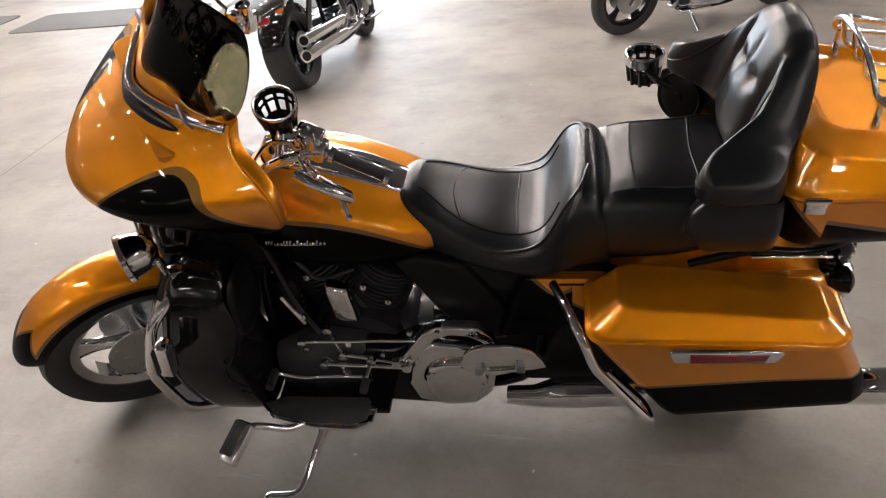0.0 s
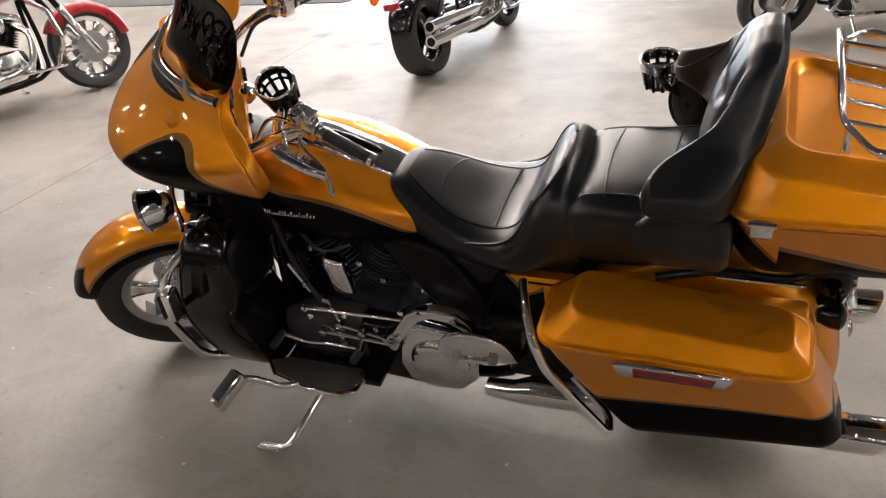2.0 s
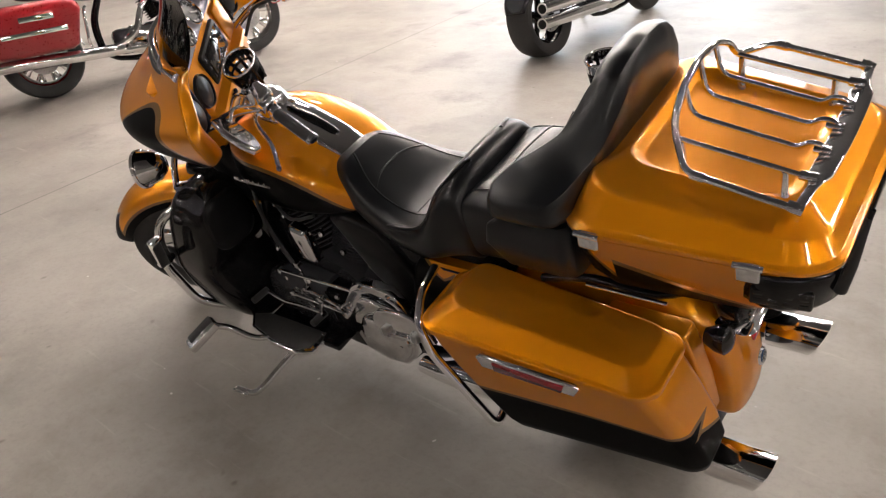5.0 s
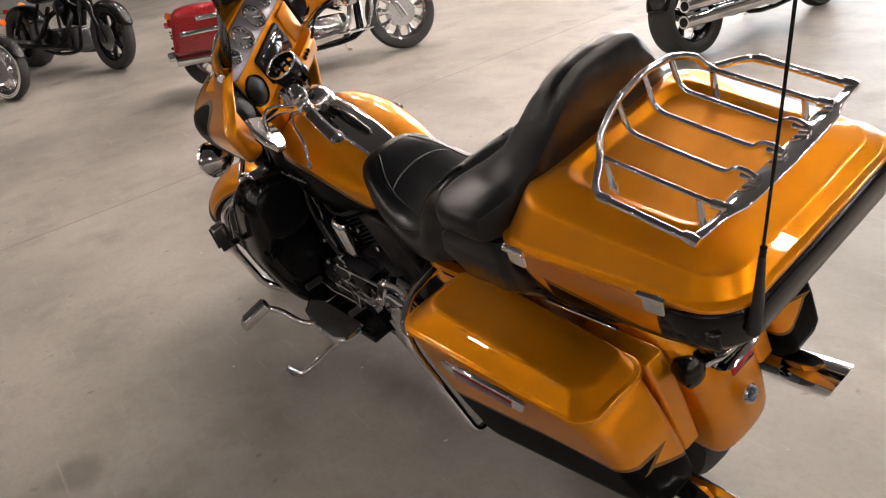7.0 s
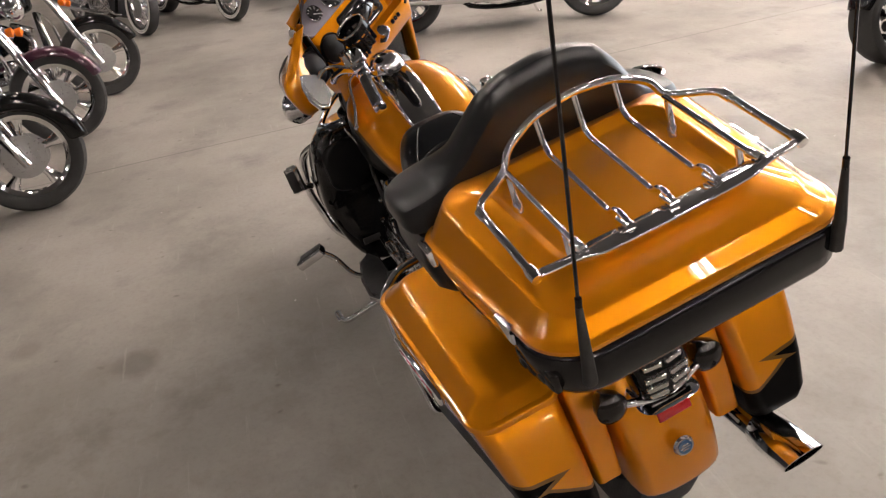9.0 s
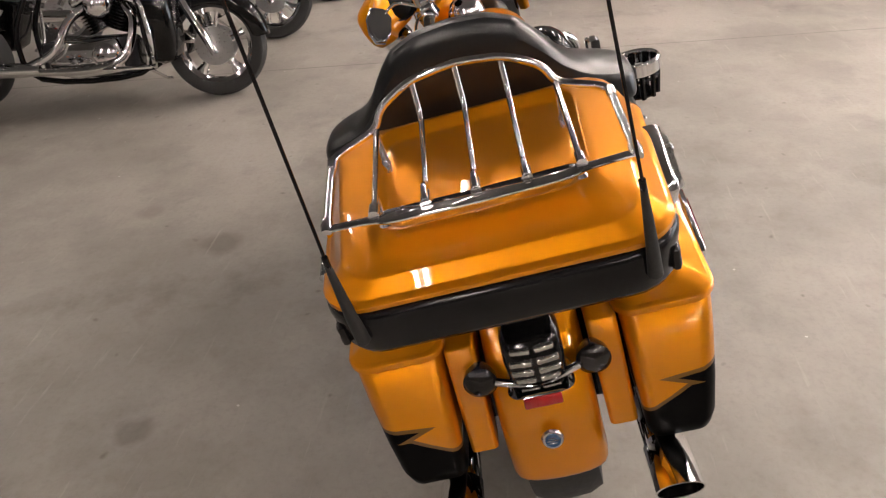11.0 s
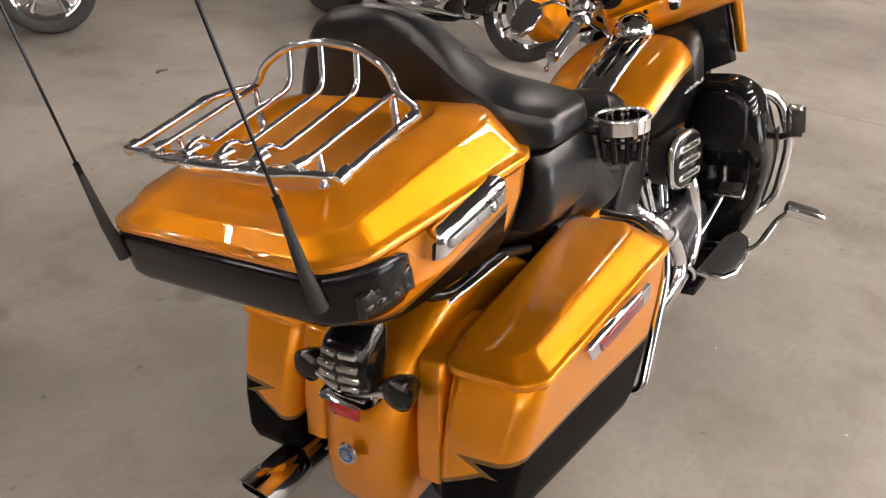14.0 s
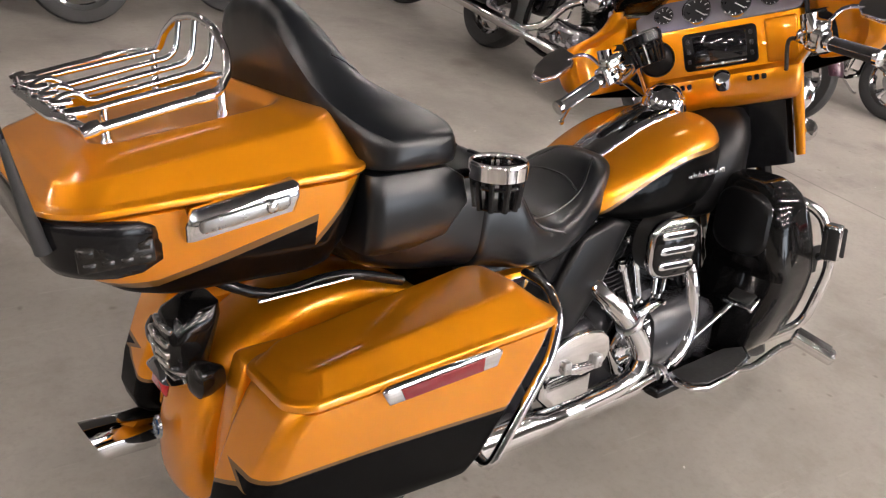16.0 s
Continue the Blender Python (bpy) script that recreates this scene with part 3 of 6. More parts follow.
def rear_fender():
    rows = []
    c = REAR
    for a in (40, 60, 80, 95, 110, 125, 140, 152, 162, 172, 181, 188):
        r = 0.372
        row = []
        for y, dr in ((-1, -0.16), (-1, -0.05), (-0.9, -0.02), (-0.6, -0.005), (0, 0), (0.6, -0.005), (0.9, -0.02), (1, -0.05), (1, -0.16)):
            rr = r + dr
            row.append(Vector((c[0] - rr * math.cos(radians(a)), y * 0.114 + MID, c[2] + 0.06 + rr * math.sin(radians(a)))))
        rows.append(row)
    return grid_mesh(rows)


fender = part("rear_fender", rear_fender(), M["amber"], bike, thick=0.004, subdiv=1)


# saddlebags
def saddlebag(side):
    def bend(p):
        y = abs(p.y)
        out = max(0.0, (y - 0.2) / 0.23)
        y -= out * (0.062 * max(0.0, (p.x - 0.62) / 0.42) ** 2 + 0.022 * max(0.0, (0.62 - p.x) / 0.28) ** 2)
        return Vector((p.x, side * y + MID, p.z))
    rings = [(0.362, 0.0, 0.575, 1.00, 0.225, 0.345, 0.03), (0.366, 0.0, 0.558, 1.03, 0.212, 0.372, 0.035), (0.385, 0.0, 0.542, 1.05, 0.205, 0.392, 0.04), (0.415, 0.0, 0.525, 1.056, 0.203, 0.404, 0.04), (0.49, -0.015, 0.475, 1.038, 0.200, 0.415, 0.042),
             (0.58, -0.03, 0.410, 1.0, 0.198, 0.424, 0.042), (0.63, -0.04, 0.372, 0.975, 0.197, 0.427, 0.042), (0.662, -0.05, 0.350, 0.957, 0.195, 0.428, 0.045), (0.666, -0.05, 0.360, 0.947, 0.204, 0.418, 0.045)]
    body = part("saddlebag", tilted(rings, bend), M["bag"], bike, flat=True)
    lid = [(0.669, -0.05, 0.360, 0.947, 0.204, 0.418, 0.045), (0.670, -0.05, 0.342, 0.962, 0.189, 0.434, 0.05), (0.673, -0.05, 0.337, 0.967, 0.184, 0.439, 0.052), (0.684, -0.05, 0.337, 0.967, 0.184, 0.439, 0.052), (0.688, -0.05, 0.341, 0.963, 0.188, 0.435, 0.05),
           (0.6885, -0.05, 0.349, 0.955, 0.194, 0.427, 0.05), (0.692, -0.056, 0.354, 0.952, 0.195, 0.422, 0.05), (0.7245, -0.124, 0.409, 0.927, 0.197, 0.376, 0.046), (0.7285, -0.128, 0.415, 0.922, 0.199, 0.3705, 0.044), (0.7305, -0.130, 0.421, 0.917, 0.202, 0.365, 0.043),
           (0.7318, -0.130, 0.431, 0.908, 0.207, 0.355, 0.040)]
    part("lid", tilted(lid, bend), M["amber"], body, flat=True)
    y = side * 0.424 + MID
    hold = part("reflector_frame", plate([(0.545, 0.650), (0.785, 0.634), (0.800, 0.664), (0.790, 0.672), (0.545, 0.690), (0.533, 0.682)], y - side * 0.006, side * 0.016, 0.005), M["chrome"], body, "chrome latch frame")
    hold.matrix_basis = Matrix.Translation((0.66, y, 0.66)) @ Matrix.Rotation(radians(-side * 4.0), 4, "Z") @ Matrix.Translation((-0.66, -y, -0.66))
    lens = part("reflector_lens", plate([(0.582, 0.6525), (0.755, 0.6405), (0.764, 0.664), (0.580, 0.679)], y + side * 0.0095, side * 0.004, 0.001), M["dark_red"], body, "dark red reflector lens")
    lens.matrix_basis = hold.matrix_basis
    return body


for side in (-1, 1):
    saddlebag(side)
    # black block added to darken the slit between bag and fender
    part("bag_mount", box_mesh(0.16, 0.10, 0.22, pose(0.78, side * 0.160 + MID, 0.47), 0.01), M["black"], bike)
    part("filler_panel", stack([(0.41, 0.90, 1.012, 0.128, 0.190, 0.012), (0.50, 0.86, 0.998, 0.126, 0.190, 0.012), (0.60, 0.78, 0.972, 0.124, 0.190, 0.012), (0.655, 0.74, 0.955, 0.124, 0.190, 0.012), (0.662, 0.745, 0.948, 0.128, 0.186, 0.010)],
         lambda p, s=side: Vector((p.x, s * p.y + MID, p.z))), M["amber"], bike)


# travel trunk
def trunk_bend(p):
    k = max(0.0, (p.x - 0.85) / 0.42)
    low = max(0.0, 1.0 - p.z) / 0.17
    return Vector((p.x, p.y * (1 - 0.13 * k * k) + MID, p.z + low * 0.03 * max(0.0, p.x - 0.80) / 0.48))


def trunk():
    bend = trunk_bend
    rings = [(0.838, -0.04, 0.82, 1.10, -0.19, 0.19, 0.05), (0.842, -0.04, 0.80, 1.13, -0.225, 0.225, 0.06), (0.865, -0.04, 0.785, 1.17, -0.262, 0.262, 0.07), (0.92, -0.042, 0.767, 1.235, -0.296, 0.296, 0.075),
             (0.98, -0.044, 0.757, 1.258, -0.311, 0.311, 0.075), (1.032, -0.045, 0.750, 1.268, -0.319, 0.319, 0.075), (1.036, -0.045, 0.756, 1.262, -0.313, 0.313, 0.075)]
    body = part("trunk", tilted(rings, bend, 6, 0.76), M["trunk"], bike, flat=True)
    lid = [(1.038, -0.045, 0.756, 1.262, -0.313, 0.313, 0.075), (1.039, -0.045, 0.745, 1.273, -0.324, 0.324, 0.08), (1.042, -0.045, 0.742, 1.276, -0.327, 0.327, 0.08), (1.050, -0.046, 0.742, 1.276, -0.327, 0.327, 0.08), (1.054, -0.048, 0.746, 1.272, -0.323, 0.323, 0.08),
           (1.056, -0.050, 0.752, 1.265, -0.317, 0.317, 0.078), (1.066, -0.065, 0.758, 1.261, -0.311, 0.311, 0.076), (1.132, -0.160, 0.789, 1.245, -0.280, 0.280, 0.07), (1.139, -0.169, 0.794, 1.241, -0.2745, 0.2745, 0.068), (1.143, -0.174, 0.800, 1.236, -0.268, 0.268, 0.066),
           (1.1455, -0.175, 0.807, 1.229, -0.261, 0.261, 0.063), (1.160, -0.165, 0.838, 1.188, -0.212, 0.212, 0.056), (1.163, -0.160, 0.848, 1.176, -0.200, 0.200, 0.055), (1.162, -0.158, 0.854, 1.170, -0.194, 0.194, 0.055),
           (1.148, -0.150, 0.866, 1.156, -0.180, 0.180, 0.05), (1.144, -0.148, 0.874, 1.146, -0.172, 0.172, 0.045), (1.143, -0.146, 0.90, 1.12, -0.14, 0.14, 0.04)]
    part("lid", tilted(lid, bend, 6, 0.76), M["amber"], body, flat=True)
    # wrap-round tail lamp
    path = [(1.118, -0.306), (1.15, -0.310)] + [(1.260 - 0.075 + 0.075 * math.sin(a), -0.310 + 0.075 - 0.075 * math.cos(a)) for a in (k * math.pi / 12 for k in range(7))]
    path += [(x, -y) for x, y in reversed(path)]
    rows = []
    for z, o in ((0.905, -0.022), (0.908, 0.0), (0.925, 0.011), (0.990, 0.020), (1.006, 0.020), (1.013, 0.014), (1.015, -0.004)):
        row = []
        for k, (x, y) in enumerate(path):
            e = min(k, len(path) - 1 - k)
            fade = (0.0, 0.75)[e] if e < 2 else 1.0
            a, b = path[max(0, k - 1)], path[min(len(path) - 1, k + 1)]
            nx, ny = (b[1] - a[1]), -(b[0] - a[0])
            q = math.hypot(nx, ny)
            zz = 0.968 + (z - 0.968) * (0.55, 0.9)[e] if e < 2 else z
            row.append(bend(Vector((x + nx / q * o * fade, y + ny / q * o * fade, zz))))
        rows.append(row)
    band = part("tail_lamp_band", grid_mesh(rows), M["black"], body, "black wrap-round lamp housing", thick=0.01)
    for s in (-1, 1):
        turn = pose(1.185, s * 0.289 + MID, 0.960, 0, 3, -s * 9)
        part("tail_lamp_lens", box_mesh(0.11, 0.014, 0.042, turn, 0.005), M["smoke"], body, "smoked lamp lens")
        for i in range(4):
            for j in range(2):
                part("lamp_cell", box_mesh(0.021, 0.012, 0.016, turn @ pose(-0.039 + 0.026 * i, s * 0.0025, -0.0105 + 0.021 * j), 0.003, 1), M["smoke"], body)
    # hinges and latches
    for x, y in ((0.822, -0.326), (1.130, -0.303)):
        zz = 1.034 - 0.045 * (x - 0.76)
        h = part("hinge", box_mesh(0.046, 0.014, 0.044, pose(x, y + MID, zz, 0, 2.6, 6 if x > 1 else 1), 0.006), M["chrome"], body, "chrome lid hinge")
        part("hinge_pin", tube_mesh([(x - 0.027, y + MID - 0.004, zz + 0.016), (x + 0.027, y + MID - 0.004 + (0.004 if x > 1 else 0), zz + 0.014)], 0.007, 10), M["chrome"], h)
    swing = lambda p: Vector((p.x, p.y * (1 - 0.13 * max(0, (p.x - 0.85) / 0.42) ** 2) + MID, p.z - 0.17 * (p.x - 1.0)))
    part("latch_cover", stack([(0.980, 0.925, 1.075, 0.300, 0.322, 0.008), (0.986, 0.912, 1.090, 0.300, 0.338, 0.012), (1.012, 0.908, 1.092, 0.300, 0.346, 0.012), (1.028, 0.908, 1.086, 0.300, 0.343, 0.010), (1.034, 0.912, 1.080, 0.300, 0.335, 0.008)], swing), M["chrome"], body, "long chrome latch cover")
    part("latch_lever", stack([(0.998, 0.935, 1.070, 0.335, 0.350, 0.006), (1.004, 0.930, 1.074, 0.335, 0.354, 0.006), (1.018, 0.930, 1.074, 0.335, 0.352, 0.006)], swing), M["alloy"], body)
    part("key_lock", lathe_mesh([(0.0, 0.006), (0.008, 0.006), (0.011, 0.003), (0.011, -0.01)], 14, axis_matrix((0.962, 0.352, 1.016), (0, 1, 0)), caps=False), M["silver"], body)
    return body


trunk()

# luggage rack
half = 0.252
rail = [(1.190, -half, 1.139), (1.000, -half, 1.180), (0.950, -0.168, 1.193), (0.943, -0.152, 1.228), (0.938, -0.088, 1.262), (0.936, 0.0, 1.273), (0.938, 0.088, 1.262), (0.943, 0.152, 1.228), (0.950, 0.168, 1.193), (1.000, half, 1.180), (1.190, half, 1.139)]
rack = part("rack_rail", tube_mesh(rounded_path([(x, y + MID, z) for x, y, z in rail], 0.025, 4), 0.0075, 10), M["chrome"], bike, "chrome luggage rack rail")


def rear_plate():
    """The flat rear bar, broad in the middle and bowed."""
    out, back = [], []
    for i in range(25):
        y = -half + 2 * half * i / 24
        wide = min(1.0, max(0.0, (0.185 - abs(y)) / 0.045))
        wide = wide * wide * (3 - 2 * wide)
        x = 1.194 + 0.012 * (1 - (y / half) ** 2)
        out.append((x + 0.011 + 0.013 * wide, y))
        back.append((x - 0.008 - 0.012 * wide, y))
    return prism_mesh(out + list(reversed(back)), 0.008, pose(0, MID, 1.136), 0.003)


part("rack_rear_plate", rear_plate(), M["chrome"], rack, "flat chrome rear bar of the rack")
for y in (-0.168, -0.082, 0.0, 0.082, 0.168):
    edge = abs(y) > 0.14
    foot = [(1.205, y, 1.150), (1.185, y, 1.162), (1.165, y, 1.163), (1.148, y, 1.149)]
    pts = (foot + [(0.96, y, 1.190), (0.946, y, 1.207), (0.936, y, 1.271 - 1.2 * y * y)]) if not edge else [(1.198, y, 1.146), (0.952, y, 1.194)]
    part("rack_bar", tube_mesh(rounded_path([(a, b + MID, c) for a, b, c in pts], 0.012, 4), 0.0056, 8), M["chrome"], rack)
    part("rack_clamp", tube_mesh([(1.176, y + MID, 1.150), (1.206, y + MID, 1.148)], 0.0095, 10), M["chrome"], rack)
for x, y, z in ((0.962, -0.168, 1.187), (0.962, 0.168, 1.187), (1.15, -0.168, 1.152), (1.15, 0.168, 1.152)):
    top = 1.160 - 0.165 * (x - 0.76)
    part("rack_foot", lathe_mesh([(0.009, top - 0.03), (0.010, top + 0.006), (0.007, top + 0.010), (0.0065, z)], 12, pose(x, y + MID, 0)), M["chrome"], rack)
for y in (-half, half):
    part("rack_joint", lathe_mesh([(0.0, -0.016), (0.010, -0.015), (0.012, 0.0), (0.010, 0.013), (0.0, 0.014)], 12, axis_matrix((1.190, y + MID, 1.141), (-0.6, 0, 0.2)), caps=False), M["chrome"], rack)
    part("rack_sleeve", tube_mesh([(1.01, y + MID, 1.1775), (1.035, y + MID, 1.1725)], 0.0098, 10), M["chrome"], rack)

# aerials
for s in (-1, 1):
    y = s * 0.24 + MID
    lean = 0.07 if s < 0 else -0.04
    base = part("aerial_base", tube_mesh([(1.272, y, 0.965), (1.287, y, 1.03), (1.304, y + lean * 0.03, 1.136)], [0.013, 0.010, 0.0055], 10), M["rubber"], bike)
    part("aerial_ferrule", tube_mesh([(1.303, y + lean * 0.03, 1.130), (1.307, y + lean * 0.05, 1.152)], 0.0056, 8), M["black"], base)
    part("aerial_whip", tube_mesh(smooth_path([(1.305, y + lean * 0.04, 1.145), (1.355, y + lean * 0.35, 1.45), (1.418, y + lean * 0.75, 1.85)], 6), 0.0028, 6), M["black"], base)


# seat, backrest and arms
seat_mesh = hull([(-0.175, 0.05, 0.80, 0.865), (-0.155, 0.095, 0.775, 0.905), (-0.10, 0.135, 0.745, 0.925), (-0.02, 0.165, 0.715, 0.878), (0.07, 0.192, 0.69, 0.83, 0.006, 0.01), (0.17, 0.212, 0.68, 0.825, 0.006, 0.028), (0.225, 0.222, 0.68, 0.84, 0.006, 0.028), (0.255, 0.226, 0.68, 0.88, 0.006, 0.040),
                  (0.285, 0.226, 0.685, 0.948, 0.006, 0.036), (0.31, 0.220, 0.69, 0.98, 0.006, 0.018), (0.345, 0.212, 0.695, 0.993, 0.006, 0.004), (0.378, 0.208, 0.70, 0.978, 0.006), (0.40, 0.204, 0.70, 0.94, 0.006), (0.42, 0.18, 0.72, 0.86, 0.006)], 20, 3.0)
seat = part("seat", seat_mesh, M["leather"], bike, "black leather two-up seat", subdiv=2)
part("pillion_pad", hull([(0.33, 0.14, 0.72, 0.90, 0.006), (0.355, 0.188, 0.71, 0.955, 0.006, 0.06), (0.385, 0.199, 0.71, 0.978, 0.006, 0.06), (0.42, 0.203, 0.72, 0.983, 0.006, 0.03), (0.50, 0.208, 0.73, 0.980, 0.006, 0.01), (0.60, 0.218, 0.75, 0.975, 0.006, 0.015), (0.68, 0.218, 0.78, 0.985, 0.006, 0.01), (0.73, 0.20, 0.80, 0.98, 0.006)], 20, 3.4), M["leather"], seat, "black leather pillion pad", subdiv=2)
def back_pad():
    """A wrap-round tufted pad: each section lies in x, z at one y, the ends sweeping forward as armrests."""
    keys = ((-0.345, 1.055, 1.085, 0.625, 0.72, 0.625, 0.70), (-0.335, 1.035, 1.10, 0.595, 0.745, 0.60, 0.735), (-0.295, 1.03, 1.118, 0.575, 0.765, 0.592, 0.765), (-0.255, 1.03, 1.135, 0.582, 0.775, 0.612, 0.78), (-0.225, 1.03, 1.16, 0.61, 0.78, 0.66, 0.80),
            (-0.195, 1.01, 1.195, 0.65, 0.785, 0.715, 0.82), (-0.165, 1.0, 1.24, 0.665, 0.785, 0.742, 0.835), (-0.125, 1.0, 1.288, 0.672, 0.785, 0.762, 0.848), (-0.07, 1.0, 1.312, 0.668, 0.785, 0.772, 0.853), (0, 1.0, 1.318, 0.662, 0.785, 0.770, 0.854))
    ys = [-0.345, -0.335, -0.315, -0.295, -0.275, -0.255, -0.24, -0.225] + [-0.215 + 0.0108 * i for i in range(20)] + [0.0]
    rows = []
    for y in ys:
        j = max(i for i in range(len(keys) - 1) if keys[i][0] <= y + 1e-9)
        f = (y - keys[j][0]) / (keys[j + 1][0] - keys[j][0])
        f = min(1.0, f)
        _, lo, hi, f_lo, b_lo, f_hi, b_hi = (u * (1 - f) + v * f for u, v in zip(keys[j], keys[j + 1]))
        a = abs(y)

        def point(t, front):
            z = lo + (hi - lo) * t
            if not front:
                return (b_lo + (b_hi - b_lo) * t, z)
            x = f_lo + (f_hi - f_lo) * t - 0.008 * math.sin(math.pi * t)
            if a < 0.22:
                mid = math.sin(math.pi * min(1.0, max(0.0, (z - 0.99) / 0.32)))
                x -= 0.014 * max(0.0, 1 - (a / 0.115) ** 4) * mid
                x += 0.016 * math.exp(-((a - 0.124 + 0.10 * (z - 1.17)) / 0.012) ** 2) * mid
                x += 0.015 * math.exp(-((z - 1.18 - 0.12 * a) / 0.011) ** 2) * max(0.0, 1 - (a / 0.125) ** 6)
                x += 0.016 * math.exp(-((a - 0.05) ** 2 + (z - 1.186) ** 2) / 0.016 ** 2)
                x += 0.010 * math.exp(-(a / 0.010) ** 2) * max(0.0, 1 - ((z - 1.23) / 0.05) ** 2)
            return (x, z)
        ring = [(point(0, True)[0] + 0.02, lo)] + [point(t, True) for t in (0.10, 0.18, 0.26, 0.34, 0.42, 0.48, 0.54, 0.60, 0.66, 0.72, 0.80, 0.88, 0.94)]
        fx, bx = point(1, True)[0], point(1, False)[0]
        ring += [(fx * 0.75 + bx * 0.25, hi), (fx * 0.3 + bx * 0.7, hi)] + [point(t, False) for t in (0.9, 0.6, 0.3, 0.08)] + [(b_lo - 0.03, lo)]
        rows.append([Vector((x, y + 0.008, z)) for x, z in ring])
    rows += [[Vector((p.x, 0.016 - p.y, p.z)) for p in row] for row in reversed(rows[:-1])]
    return grid_mesh(rows, close_u=True, caps=True)


back = part("backrest", back_pad(), M["leather"], bike, "black leather wrap-round backrest with armrests and tufted centre", subdiv=1)
for s in (-1, 1):
    def wedge(p, s=s):
        """The front slants: the outer wall reaches further forward than the inner one."""
        k = max(0.0, 1 - (p.x - 0.54) / 0.23)
        return Vector((p.x + k * max(0.0, 0.335 - p.y) * 1.1, s * p.y + 0.012, p.z))
    pod = part("speaker_pod", stack([(0.875, 0.62, 0.76, 0.20, 0.30, 0.03), (0.90, 0.575, 0.765, 0.19, 0.325, 0.03), (0.96, 0.54, 0.77, 0.19, 0.335, 0.03), (1.01, 0.55, 0.77, 0.19, 0.333, 0.03), (1.03, 0.57, 0.765, 0.20, 0.322, 0.03)], wedge), M["leather"], bike, "black speaker pod below the armrest")
    facing = Vector((-0.67, -s * 0.72, 0.15)).normalized()
    part("speaker_grille", lathe_mesh([(0.0, 0.014), (0.012, 0.013), (0.014, 0.008), (0.045, 0.010), (0.060, 0.004), (0.068, 0.009), (0.072, -0.012), (0.06, -0.04)], 28, axis_matrix(Vector((0.622, s * 0.264 + 0.012, 0.962)) + facing * 0.012, facing), caps=False), M["plastic"], pod)

bpy.context.view_layer.update()


def seam(name, ob, pts, way, radius=0.003, mat="leather", closed=False):
    """A welt laid on an upholstered part: pts are dropped onto its surface along way."""
    ev = ob.evaluated_get(bpy.context.evaluated_depsgraph_get())
    out = []
    for p in smooth_path(pts, 6, closed):
        hit, place, normal, _ = ev.ray_cast(p - Vector(way) * 0.4, Vector(way))
        if hit:
            out.append(place)
    if len(out) > 3:
        part(name, tube_mesh(out, radius, 6, closed), M[mat], ob)


DOWN, AFT = (0, 0, -1), (1, 0, 0)
pillion = [c for c in seat.children][0]
for s in (-1, 1):
    seam("welt", seat, [(-0.09, s * 0.06 + 0.01, 0.9), (0.0, s * 0.115 + 0.01, 0.9), (0.10, s * 0.135 + 0.01, 0.9), (0.20, s * 0.14 + 0.01, 0.9), (0.28, s * 0.13 + 0.01, 0.9)], DOWN)
    seam("welt", seat, [(0.10, s * 0.195 + 0.01, 0.9), (0.20, s * 0.195 + 0.01, 0.9), (0.28, s * 0.18 + 0.01, 0.9), (0.33, s * 0.15 + 0.01, 0.9), (0.355, s * 0.08 + 0.01, 0.9)], DOWN, 0.006)
    seam("welt", pillion, [(0.41, s * 0.15 + 0.01, 1.0), (0.50, s * 0.15 + 0.01, 1.0), (0.60, s * 0.155 + 0.01, 1.0), (0.66, s * 0.16 + 0.01, 1.0)], DOWN)
    seam("welt", back, [(0.7, s * 0.17 + 0.015, 1.22), (0.7, s * 0.20 + 0.015, 1.14), (0.7, s * 0.23 + 0.015, 1.09), (0.7, s * 0.27 + 0.015, 1.07), (0.7, s * 0.32 + 0.015, 1.07)], AFT)
seam("welt", seat, [(0.02, -0.11, 0.9), (0.0, -0.05, 0.9), (-0.005, 0.01, 0.9), (0.0, 0.07, 0.9), (0.02, 0.13, 0.9)], DOWN)
seam("welt", seat, [(0.17, -0.13, 0.9), (0.165, 0.01, 0.9), (0.17, 0.15, 0.9)], DOWN)
seam("welt", pillion, [(0.47, -0.15, 1.0), (0.46, 0.01, 1.0), (0.47, 0.17, 1.0)], DOWN)
seam("welt", pillion, [(0.62, -0.15, 1.0), (0.61, 0.01, 1.0), (0.62, 0.17, 1.0)], DOWN)

# tank and console
tank = part("fuel_tank", hull([(-0.615, 0.05, 0.83, 0.905), (-0.60, 0.095, 0.785, 0.945), (-0.55, 0.16, 0.735, 0.99), (-0.45, 0.205, 0.712, 1.005), (-0.32, 0.217, 0.708, 0.978), (-0.20, 0.203, 0.718, 0.93), (-0.08, 0.168, 0.742, 0.868), (0.0, 0.12, 0.768, 0.83), (0.03, 0.06, 0.785, 0.815)], 20, 3.1), M["tank"], bike, "amber and black fuel tank", subdiv=2)
console = part("console", hull([(-0.51, 0.035, 0.96, 1.008), (-0.47, 0.070, 0.95, 1.022), (-0.40, 0.074, 0.93, 1.016), (-0.28, 0.070, 0.91, 0.981), (-0.17, 0.062, 0.88, 0.931), (-0.11, 0.054, 0.86, 0.897), (-0.085, 0.04, 0.855, 0.88)], 16, 3.2), M["chrome"], bike, "chrome tank console", subdiv=2)
part("console_insert", hull([(-0.375, 0.008, 0.985, 1.010), (-0.36, 0.018, 0.98, 1.011), (-0.28, 0.022, 0.955, 0.987), (-0.20, 0.018, 0.92, 0.953), (-0.185, 0.008, 0.915, 0.943)], 12, 2.4), M["black"], console, "black console insert")
